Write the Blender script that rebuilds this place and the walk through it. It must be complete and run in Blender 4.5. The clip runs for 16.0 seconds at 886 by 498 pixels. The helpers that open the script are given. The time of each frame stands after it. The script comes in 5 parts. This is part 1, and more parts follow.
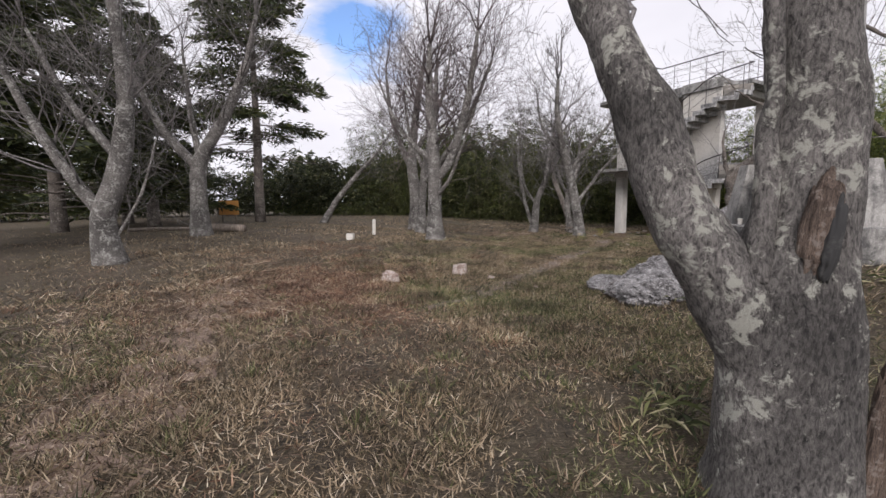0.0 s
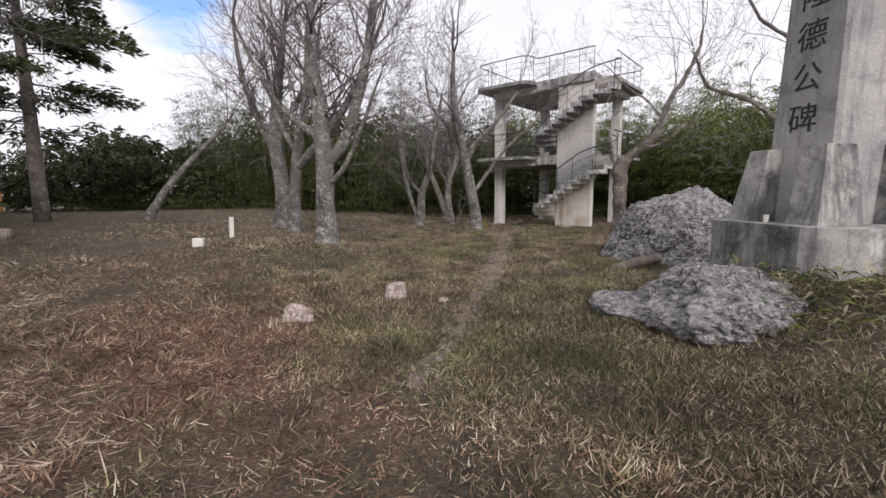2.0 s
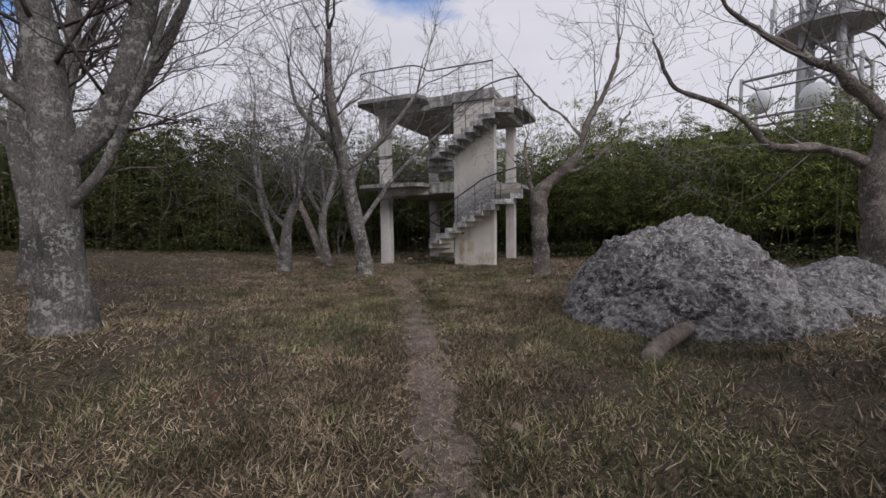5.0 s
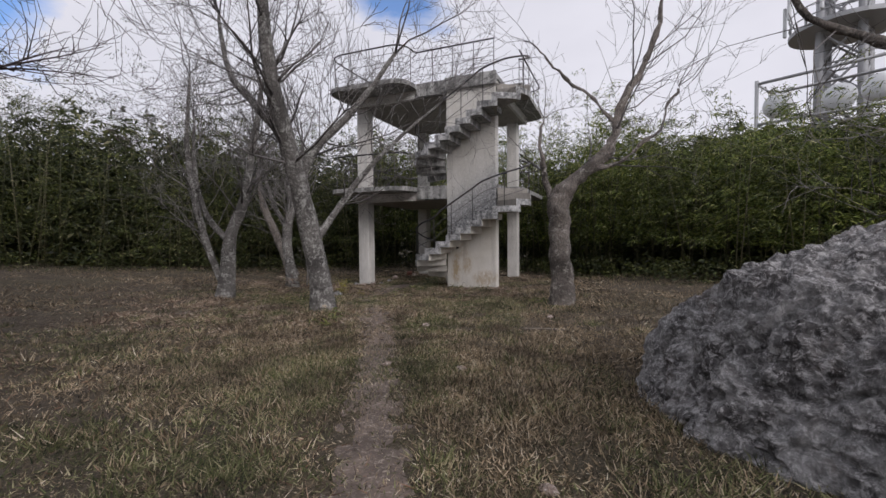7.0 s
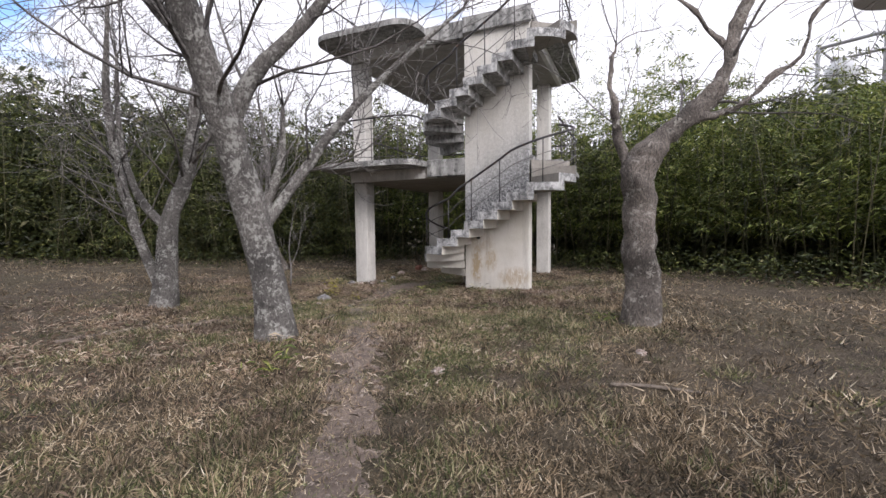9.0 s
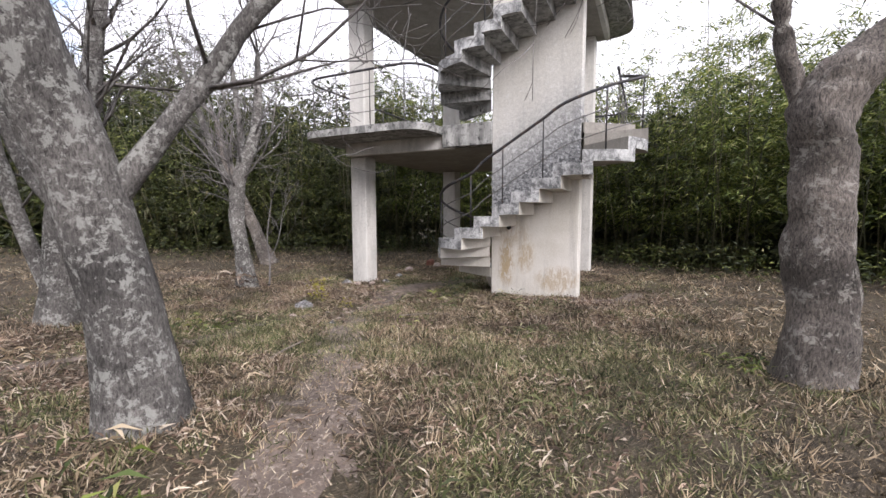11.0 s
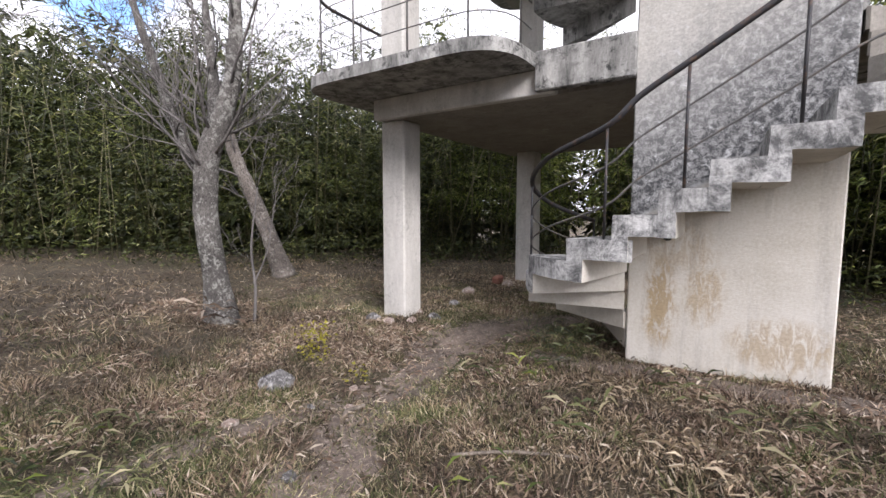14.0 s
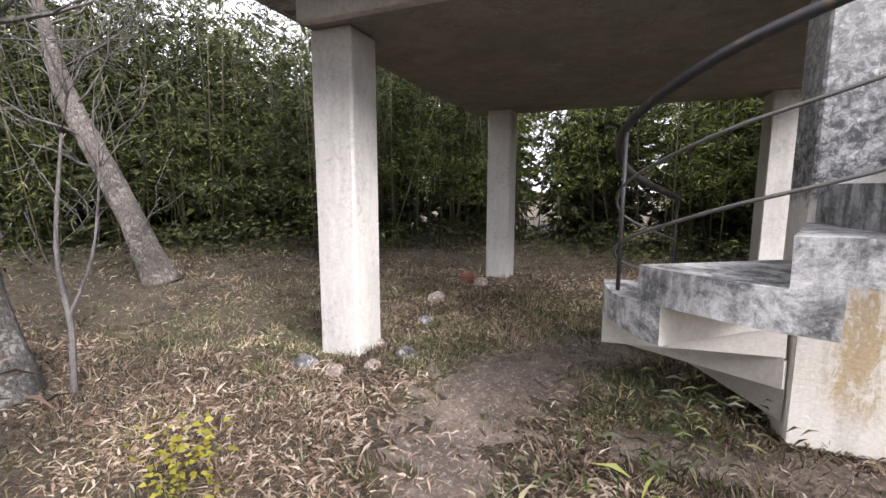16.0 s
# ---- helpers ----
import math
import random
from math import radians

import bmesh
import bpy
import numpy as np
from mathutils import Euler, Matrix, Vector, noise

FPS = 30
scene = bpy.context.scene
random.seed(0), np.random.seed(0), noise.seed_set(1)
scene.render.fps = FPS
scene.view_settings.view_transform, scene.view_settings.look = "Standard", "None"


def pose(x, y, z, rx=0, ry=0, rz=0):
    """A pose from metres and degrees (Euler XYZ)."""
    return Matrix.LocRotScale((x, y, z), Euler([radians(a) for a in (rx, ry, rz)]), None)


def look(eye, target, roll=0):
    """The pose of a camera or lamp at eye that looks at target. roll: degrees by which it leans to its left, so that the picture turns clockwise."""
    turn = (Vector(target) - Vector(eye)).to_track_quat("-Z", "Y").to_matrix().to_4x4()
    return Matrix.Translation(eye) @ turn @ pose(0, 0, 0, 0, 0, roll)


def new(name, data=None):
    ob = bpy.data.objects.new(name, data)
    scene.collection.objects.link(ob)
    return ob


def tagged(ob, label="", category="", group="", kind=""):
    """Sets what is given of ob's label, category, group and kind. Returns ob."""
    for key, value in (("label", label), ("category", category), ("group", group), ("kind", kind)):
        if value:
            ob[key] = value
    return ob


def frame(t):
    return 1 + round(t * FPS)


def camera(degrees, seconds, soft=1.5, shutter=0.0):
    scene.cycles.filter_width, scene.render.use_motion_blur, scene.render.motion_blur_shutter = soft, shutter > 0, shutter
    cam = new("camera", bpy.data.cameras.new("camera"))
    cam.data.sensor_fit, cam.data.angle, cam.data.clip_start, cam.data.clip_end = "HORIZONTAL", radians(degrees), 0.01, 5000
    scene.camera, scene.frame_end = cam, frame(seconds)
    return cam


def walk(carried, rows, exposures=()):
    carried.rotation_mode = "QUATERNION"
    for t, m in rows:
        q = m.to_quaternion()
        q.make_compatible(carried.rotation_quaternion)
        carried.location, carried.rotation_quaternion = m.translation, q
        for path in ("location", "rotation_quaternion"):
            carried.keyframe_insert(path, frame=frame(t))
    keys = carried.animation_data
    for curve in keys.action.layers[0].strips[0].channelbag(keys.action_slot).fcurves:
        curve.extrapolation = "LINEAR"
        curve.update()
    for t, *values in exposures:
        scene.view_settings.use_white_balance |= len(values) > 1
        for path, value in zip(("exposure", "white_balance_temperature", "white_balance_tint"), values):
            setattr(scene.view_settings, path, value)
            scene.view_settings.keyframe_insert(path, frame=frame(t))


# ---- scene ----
cam = camera(92.3, 16.0)
METRES, EYE, TILT, LEAN, TURN = 18.5, 1.2, 0.0, 0.0, 0.0
ROWS = [
    (0.0, 0.0, 0.0, 0.0, -0.05, -6.29, 0.45),
    (0.5, -0.0147, 0.0295, 0.0005, -4.57, -6.38, 0.45),
    (1.0, -0.0286, 0.0605, 0.0017, -9.84, -7.49, 0.51),
    (1.5, -0.0397, 0.0877, 0.0019, -14.83, -8.21, 0.55),
    (2.0, -0.0451, 0.1176, 0.0026, -19.87, -7.86, 0.56),
    (2.5, -0.0482, 0.1477, 0.0031, -25.36, -7.03, 0.58),
    (3.0, -0.0437, 0.1809, 0.0033, -30.28, -6.55, 0.61),
    (3.5, -0.0369, 0.2094, 0.0022, -33.58, -6.23, 0.61),
    (4.0, -0.0227, 0.2341, 0.0013, -35.34, -5.73, 0.64),
    (4.5, -0.0084, 0.2625, 0.0013, -36.17, -4.71, 0.66),
    (5.0, 0.0152, 0.29, 0.0, -36.6, -3.46, 0.64),
    (7.5, 0.1224, 0.4283, 0.0012, -37.58, -1.89, 0.51),
    (8.0, 0.1431, 0.4576, 0.0008, -37.32, -2.36, 0.52),
    (8.5, 0.1605, 0.4855, 0.0007, -36.86, -2.9, 0.56),
    (9.0, 0.1805, 0.512, -0.0011, -35.97, -3.43, 0.57),
    (11.5, 0.2583, 0.6332, -0.0066, -33.93, -4.93, 0.02),
    (12.0, 0.2724, 0.6573, -0.0077, -33.12, -4.82, -0.02),
    (12.5, 0.2874, 0.6886, -0.0062, -30.85, -4.41, -0.07),
    (13.0, 0.3013, 0.7131, -0.0053, -28.09, -4.26, -0.03),
    (13.5, 0.3158, 0.7348, -0.0057, -26.45, -4.56, -0.0),
    (14.0, 0.3259, 0.7627, -0.0068, -26.87, -5.03, -0.06),
    (14.5, 0.3372, 0.7907, -0.0067, -29.11, -5.6, 0.01),
    (15.0, 0.3424, 0.8217, -0.0078, -32.53, -6.14, -0.01),
    (15.5, 0.3504, 0.848, -0.009, -35.71, -6.82, -0.03),
    (16.0, 0.3559, 0.8738, -0.0101, -37.58, -7.61, -0.08),
]
STOPS = [(0.0, 0.06), (2.0, 0.18), (3.5, -0.24), (5.0, -0.40), (7.5, -0.12), (8.0, 0.14), (9.0, 0.57), (11.5, 1.0), (12.5, 0.95), (14.0, 1.04), (15.0, 1.33), (16.0, 1.56)]
EXPOSURES = [(t, stops, 6430 if t < 3 else 6270, 18) for t, stops in STOPS]
walk(cam, [(t, pose(0, 0, EYE, TILT, LEAN, TURN) @ pose(METRES * x, METRES * y, METRES * z, 90 + pitch, roll, yaw)) for t, x, y, z, yaw, pitch, roll in ROWS], EXPOSURES)


# ---- world and sun ----
world = bpy.data.worlds.new("sky")
scene.world = world
world.use_nodes = True
wt = world.node_tree
wt.nodes.clear()
w_out = wt.nodes.new("ShaderNodeOutputWorld")
w_bg = wt.nodes.new("ShaderNodeBackground")
w_sky = wt.nodes.new("ShaderNodeTexSky")
w_sky.sky_type, w_sky.sun_disc = "NISHITA", False
w_sky.sun_elevation, w_sky.sun_rotation = radians(32), radians(185)
w_co = wt.nodes.new("ShaderNodeTexCoord")
w_map = wt.nodes.new("ShaderNodeMapping")
w_map.inputs["Scale"].default_value = (1.0, 1.0, 2.6)
w_map.inputs["Location"].default_value = (0.9, 0.35, 0.2)
w_cl = wt.nodes.new("ShaderNodeTexNoise")
w_cl.inputs["Scale"].default_value, w_cl.inputs["Detail"].default_value, w_cl.inputs["Roughness"].default_value = 1.7, 8.0, 0.56
w_ramp = wt.nodes.new("ShaderNodeValToRGB")
w_ramp.color_ramp.elements[0].position, w_ramp.color_ramp.elements[1].position = 0.40, 0.52
w_ramp.color_ramp.elements[0].color = (0.05, 0.05, 0.05, 1)
w_cl2 = wt.nodes.new("ShaderNodeTexNoise")
w_cl2.inputs["Scale"].default_value, w_cl2.inputs["Detail"].default_value = 3.1, 6.0
w_tone = wt.nodes.new("ShaderNodeMixRGB")
w_tone.inputs[1].default_value, w_tone.inputs[2].default_value = (8.6, 8.8, 9.2, 1), (11.6, 11.7, 11.9, 1)
w_mix = wt.nodes.new("ShaderNodeMixRGB")
SKY = 0.088
w_bg.inputs["Strength"].default_value = SKY
wt.links.new(w_co.outputs["Generated"], w_map.inputs["Vector"])
wt.links.new(w_map.outputs[0], w_cl.inputs["Vector"])
wt.links.new(w_map.outputs[0], w_cl2.inputs["Vector"])
# the cloud thins out round two gaps of clear sky
GAPS = [(-0.19, 0.90, 0.36), (0.46, 0.76, 0.48)]
w_last = None
for gap_way in GAPS:
    w_d = wt.nodes.new("ShaderNodeVectorMath")
    w_d.operation = "DISTANCE"
    w_d.inputs[1].default_value = gap_way
    wt.links.new(w_co.outputs["Generated"], w_d.inputs[0])
    if w_last is None:
        w_last = w_d.outputs["Value"]
    else:
        w_min = wt.nodes.new("ShaderNodeMath")
        w_min.operation = "MINIMUM"
        wt.links.new(w_last, w_min.inputs[0])
        wt.links.new(w_d.outputs["Value"], w_min.inputs[1])
        w_last = w_min.outputs[0]
w_add = wt.nodes.new("ShaderNodeMath")
w_add.operation = "MULTIPLY_ADD"
w_add.inputs[1].default_value = 1.5
w_cap = wt.nodes.new("ShaderNodeMath")
w_cap.operation = "MINIMUM"
w_cap.inputs[1].default_value = 0.2
wt.links.new(w_last, w_cap.inputs[0])
wt.links.new(w_cap.outputs[0], w_add.inputs[0])
w_shift = wt.nodes.new("ShaderNodeMath")
w_shift.operation = "SUBTRACT"
w_shift.inputs[1].default_value = 0.10
wt.links.new(w_cl.outputs[0], w_shift.inputs[0])
wt.links.new(w_shift.outputs[0], w_add.inputs[2])
wt.links.new(w_add.outputs[0], w_ramp.inputs[0])
wt.links.new(w_ramp.outputs[0], w_mix.inputs[0])
w_blue = wt.nodes.new("ShaderNodeMixRGB")
w_blue.blend_type = "MULTIPLY"
w_blue.inputs[0].default_value, w_blue.inputs[2].default_value = 1.0, (1.5, 1.9, 2.3, 1)
wt.links.new(w_sky.outputs[0], w_blue.inputs[1])
wt.links.new(w_blue.outputs[0], w_mix.inputs[1])
wt.links.new(w_cl2.outputs[0], w_tone.inputs[0])
wt.links.new(w_tone.outputs[0], w_mix.inputs[2])
wt.links.new(w_mix.outputs[0], w_bg.inputs[0])
wt.links.new(w_bg.outputs[0], w_out.inputs[0])

sun_data = bpy.data.lights.new("sun", "SUN")
sun_data.energy, sun_data.angle, sun_data.color = 2.3, radians(24), (1.0, 0.965, 0.91)
sun = new("sun", sun_data)
sun.matrix_world = look((-2, -21, 13), (0, 0, 0))


# ---- materials ----
def mat(name, rough=0.9, metal=0.0):
    m = bpy.data.materials.new(name)
    m.use_nodes = True
    b = m.node_tree.nodes["Principled BSDF"]
    b.inputs["Roughness"].default_value, b.inputs["Metallic"].default_value = rough, metal
    return m, m.node_tree, b


def node(t, kind, **values):
    n = t.nodes.new(kind)
    for key, value in values.items():
        n.inputs[key.replace("_", " ")].default_value = value
    return n


def coords(t, scale=(1, 1, 1)):
    co = t.nodes.new("ShaderNodeTexCoord")
    mp = node(t, "ShaderNodeMapping", Scale=scale)
    t.links.new(co.outputs["Object"], mp.inputs["Vector"])
    return mp.outputs[0]


def noise_of(t, vec, scale, detail=6.0, rough=0.6, distort=0.0):
    n = node(t, "ShaderNodeTexNoise", Scale=scale, Detail=detail, Roughness=rough, Distortion=distort)
    t.links.new(vec, n.inputs["Vector"])
    return n.outputs[0]


def ramp(t, fac, stops):
    r = t.nodes.new("ShaderNodeValToRGB")
    e = r.color_ramp.elements
    while len(e) < len(stops):
        e.new(0.5)
    for k, (p, c) in enumerate(stops):
        e[k].position = p
        e[k].color = (*c, 1) if len(c) == 3 else (c[0], c[0], c[0], 1)
    t.links.new(fac, r.inputs[0])
    return r.outputs[0]


def mix(t, fac, a, b, mode="MIX"):
    n = t.nodes.new("ShaderNodeMixRGB")
    n.blend_type = mode
    for k, v in ((0, fac), (1, a), (2, b)):
        if hasattr(v, "links"):
            t.links.new(v, n.inputs[k])
        elif k == 0:
            n.inputs[0].default_value = v
        else:
            n.inputs[k].default_value = (*v, 1)
    return n.outputs[0]


def bump(t, b, height, strength=0.4, distance=0.02):
    n = node(t, "ShaderNodeBump", Strength=strength, Distance=distance)
    t.links.new(height, n.inputs["Height"])
    t.links.new(n.outputs[0], b.inputs["Normal"])


def concrete_mat(name, base, dark, pale, grime=0.5, streak=1.0, spot=0.5, spot_scale=16.0, cover=0.44):
    """Cast concrete: mottled grey, black algae in runs and specks, pale lime."""
    m, t, b = mat(name, 0.92)
    v, vs = coords(t), coords(t, (1.5, 1.5, 0.30))
    big = noise_of(t, v, 0.9, 6, 0.6)
    fine = noise_of(t, v, 48, 5, 0.7)
    col = mix(t, ramp(t, big, [(0.32, (0,)), (0.68, (1,))]), base, pale)
    col = mix(t, 0.25, col, ramp(t, fine, [(0.3, (0.15,)), (0.7, (0.85,))]), "OVERLAY")
    run = noise_of(t, vs, 2.4 * streak, 8, 0.72)
    col = mix(t, ramp(t, run, [(0.40, (0,)), (0.68, (grime,))]), col, dark)
    mask = ramp(t, noise_of(t, v, 2.1, 4, 0.6), [(cover, (0,)), (cover + 0.16, (1,))])
    spots = noise_of(t, v, spot_scale, 9, 0.78, 0.3)
    speck = mix(t, 1.0, ramp(t, spots, [(0.50, (0,)), (0.60, (spot,))]), mask, "MULTIPLY")
    col = mix(t, speck, col, dark)
    lime = noise_of(t, v, 7, 8, 0.75, 0.5)
    col = mix(t, ramp(t, lime, [(0.60, (0,)), (0.68, (0.45,))]), col, (0.66, 0.66, 0.64))
    t.links.new(col, b.inputs["Base Color"])
    bump(t, b, mix(t, 0.5, fine, spots), 0.5, 0.012)
    return m


CONCRETE = concrete_mat("concrete", (0.31, 0.306, 0.295), (0.04, 0.042, 0.04), (0.50, 0.495, 0.47), 0.9, 1.6, 0.97, 12.0, 0.38)


def wall_mat():
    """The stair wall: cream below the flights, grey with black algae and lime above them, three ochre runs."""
    m, t, b = mat("concrete_wall", 0.92)
    v = coords(t)
    fine = noise_of(t, v, 48, 5, 0.7)
    col = mix(t, ramp(t, noise_of(t, v, 1.3, 6, 0.6), [(0.35, (0,)), (0.65, (1,))]), (0.60, 0.57, 0.50), (0.74, 0.71, 0.65))
    runs = noise_of(t, coords(t, (3.2, 3.2, 0.35)), 2.0, 8, 0.7)
    col = mix(t, ramp(t, runs, [(0.50, (0,)), (0.66, (0.45,))]), col, (0.36, 0.345, 0.31))
    sep = t.nodes.new("ShaderNodeSeparateXYZ")
    t.links.new(v, sep.inputs[0])

    def sum_of(x, k, y):
        n = t.nodes.new("ShaderNodeMath")
        n.operation = "MULTIPLY_ADD"
        n.inputs[1].default_value = k
        t.links.new(x, n.inputs[0])
        if hasattr(y, "links"):
            t.links.new(y, n.inputs[2])
        else:
            n.inputs[2].default_value = y
        return n.outputs[0]

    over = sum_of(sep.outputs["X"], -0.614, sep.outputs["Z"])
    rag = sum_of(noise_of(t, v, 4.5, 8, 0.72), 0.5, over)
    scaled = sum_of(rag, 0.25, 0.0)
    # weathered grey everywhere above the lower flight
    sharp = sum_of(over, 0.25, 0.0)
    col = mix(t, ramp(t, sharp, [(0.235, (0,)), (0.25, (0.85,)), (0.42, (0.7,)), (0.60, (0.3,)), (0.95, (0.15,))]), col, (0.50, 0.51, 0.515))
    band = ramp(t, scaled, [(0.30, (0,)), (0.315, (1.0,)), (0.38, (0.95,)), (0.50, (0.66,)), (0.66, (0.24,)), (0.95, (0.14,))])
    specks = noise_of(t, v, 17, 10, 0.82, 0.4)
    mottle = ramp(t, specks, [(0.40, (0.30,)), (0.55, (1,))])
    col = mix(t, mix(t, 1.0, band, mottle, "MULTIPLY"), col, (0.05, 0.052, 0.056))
    lime = noise_of(t, v, 12, 9, 0.8, 0.5)
    col = mix(t, mix(t, 1.0, ramp(t, lime, [(0.56, (0,)), (0.63, (0.75,))]), ramp(t, sharp, [(0.24, (0.1,)), (0.26, (1,)), (0.7, (0.6,))]), "MULTIPLY"), col, (0.70, 0.71, 0.72))
    # ochre runs on the pale lower part
    for x, z, wide, high, amount in ((0.26, 0.28, 0.17, 0.46, 0.8), (0.58, 0.42, 0.18, 0.36, 0.6), (1.10, 0.05, 0.42, 0.26, 0.6), (0.34, 0.78, 0.40, 0.26, 0.4)):
        ball = t.nodes.new("ShaderNodeTexGradient")
        ball.gradient_type = "SPHERICAL"
        place = node(t, "ShaderNodeMapping", Location=(-x / wide, 0, -z / high), Scale=(1 / wide, 0.5, 1 / high))
        t.links.new(v, place.inputs["Vector"])
        t.links.new(place.outputs[0], ball.inputs["Vector"])
        streaks = noise_of(t, coords(t, (3.0, 3.0, 1.0)), 5.5, 9, 0.78, 0.8)
        blot = mix(t, 1.0, ramp(t, ball.outputs[0], [(0.0, (0,)), (0.75, (1,))]), ramp(t, streaks, [(0.42, (0,)), (0.60, (1,))]), "MULTIPLY")
        col = mix(t, ramp(t, blot, [(0.04, (0,)), (0.45, (amount,))]), col, (0.40, 0.29, 0.15))
    col = mix(t, 0.3, col, ramp(t, fine, [(0.3, (0.15,)), (0.7, (0.85,))]), "OVERLAY")
    t.links.new(col, b.inputs["Base Color"])
    bump(t, b, mix(t, 0.5, fine, specks), 0.5, 0.012)
    return m


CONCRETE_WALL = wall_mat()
CONCRETE_UNDER = concrete_mat("concrete_underside", (0.58, 0.55, 0.49), (0.27, 0.255, 0.225), (0.70, 0.665, 0.60), 0.35, 0.8, 0.3, 16.0, 0.5)
CONCRETE_COLUMN = concrete_mat("concrete_column", (0.54, 0.525, 0.49), (0.22, 0.215, 0.20), (0.66, 0.64, 0.60), 0.45, 1.0, 0.4)
# undersides get a darker, browner concrete than the other parts
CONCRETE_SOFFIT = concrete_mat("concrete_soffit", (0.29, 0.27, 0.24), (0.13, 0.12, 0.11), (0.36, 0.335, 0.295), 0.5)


def stone_mat(name, base, pale, black, cover, size=2.6):
    """Dressed stone: cloudy black algae over grey, run down in streaks, with worn pale patches."""
    m, t, b = mat(name, 0.9)
    v = coords(t)
    fine = noise_of(t, v, 70, 5, 0.75)
    col = mix(t, ramp(t, noise_of(t, v, 1.6, 6, 0.6), [(0.38, (0,)), (0.62, (1,))]), base, pale)
    cloud = noise_of(t, v, size, 9, 0.66 + 0.02 * size, 0.4)
    col = mix(t, ramp(t, cloud, [(cover, (0,)), (cover + 0.16, (0.85,))]), col, black)
    drip = noise_of(t, coords(t, (3.5, 3.5, 0.45)), 2.4, 8, 0.7)
    col = mix(t, ramp(t, drip, [(0.48, (0,)), (0.64, (0.7,))]), col, black)
    speck = noise_of(t, v, 30, 9, 0.8)
    col = mix(t, ramp(t, speck, [(0.55, (0,)), (0.62, (0.4,))]), col, (0.40, 0.40, 0.38))
    col = mix(t, 0.4, col, ramp(t, fine, [(0.3, (0.1,)), (0.7, (0.9,))]), "OVERLAY")
    t.links.new(col, b.inputs["Base Color"])
    bump(t, b, mix(t, 0.5, fine, speck), 0.5, 0.01)
    return m


STONE = stone_mat("monument_stone", (0.27, 0.265, 0.255), (0.41, 0.40, 0.38), (0.13, 0.13, 0.13), 0.52)
CONCRETE_STEP = stone_mat("concrete_step", (0.40, 0.40, 0.39), (0.64, 0.64, 0.63), (0.035, 0.037, 0.04), 0.43, 6.0)
STONE_BASE = stone_mat("plinth_stone", (0.24, 0.235, 0.225), (0.44, 0.43, 0.40), (0.045, 0.045, 0.045), 0.45)


def bark_mat(name, base, dark, lichen, lichen_at=0.58, scale=1.0, rib=1.0, crust=0.75, patch=0.0):
    m, t, b = mat(name, 0.95)
    v = coords(t)
    stretched = coords(t, (4.5 * rib, 4.5 * rib, 1.1))
    rough_n = noise_of(t, stretched, 5.5 * scale, 9, 0.7, 0.6)
    fine = noise_of(t, v, 55 * scale, 5, 0.7)
    col = mix(t, ramp(t, rough_n, [(0.36, (0,)), (0.62, (1,))]), dark, base)
    col = mix(t, 0.35, col, ramp(t, fine, [(0.3, (0.1,)), (0.7, (0.9,))]), "OVERLAY")
    tone = noise_of(t, v, 1.7, 4)
    col = mix(t, 0.75, col, ramp(t, tone, [(0.32, (0.15,)), (0.62, (0.75,))]), "OVERLAY")
    li = noise_of(t, v, 9.0 * (patch or scale), 9, 0.74, 0.35)
    li2 = noise_of(t, v, 2.1 * (patch or scale), 3)
    both = mix(t, 0.35, li, li2)
    col = mix(t, ramp(t, both, [(lichen_at - 0.03, (0,)), (lichen_at + 0.01, (crust,))]), col, lichen)
    t.links.new(col, b.inputs["Base Color"])
    bump(t, b, mix(t, 0.35, rough_n, fine), 0.9, 0.03)
    return m


BARK = bark_mat("bark_grey", (0.205, 0.192, 0.178), (0.04, 0.036, 0.033), (0.44, 0.44, 0.405), 0.55, 5.5, 0.6, 0.7, 3.0)
BARK_NEAR = bark_mat("bark_lichen", (0.23, 0.215, 0.20), (0.028, 0.026, 0.025), (0.47, 0.47, 0.41), 0.57, 5.0, 0.6, 0.9, 1.7)
BARK_DARK = bark_mat("bark_dark", (0.22, 0.19, 0.165), (0.028, 0.025, 0.023), (0.38, 0.36, 0.32), 0.57, 4.2, 0.7, 0.75, 2.2)
TWIG = bark_mat("twig", (0.23, 0.215, 0.205), (0.10, 0.092, 0.09), (0.40, 0.40, 0.38), 0.66)
TWIG_RED = bark_mat("twig_red", (0.18, 0.15, 0.147), (0.08, 0.066, 0.067), (0.36, 0.35, 0.34), 0.68)


def leaf_mat(name, stops, rough=0.6, through_light=0.35, vary=0.75):
    """Leaves: a colour for each leaf by chance, some light passing through."""
    m, t, b = mat(name, rough)
    g = t.nodes.new("ShaderNodeNewGeometry")
    col = ramp(t, g.outputs["Random Per Island"], stops)
    broad = noise_of(t, coords(t), vary, 3, 0.5)
    col = mix(t, 0.75, col, ramp(t, broad, [(0.34, (0.22,)), (0.66, (0.80,))]), "OVERLAY")
    t.links.new(col, b.inputs["Base Color"])
    tr = t.nodes.new("ShaderNodeBsdfTranslucent")
    t.links.new(col, tr.inputs[0])
    ms = t.nodes.new("ShaderNodeMixShader")
    ms.inputs[0].default_value = through_light
    out = t.nodes["Material Output"]
    t.links.new(b.outputs[0], ms.inputs[1])
    t.links.new(tr.outputs[0], ms.inputs[2])
    t.links.new(ms.outputs[0], out.inputs[0])
    return m


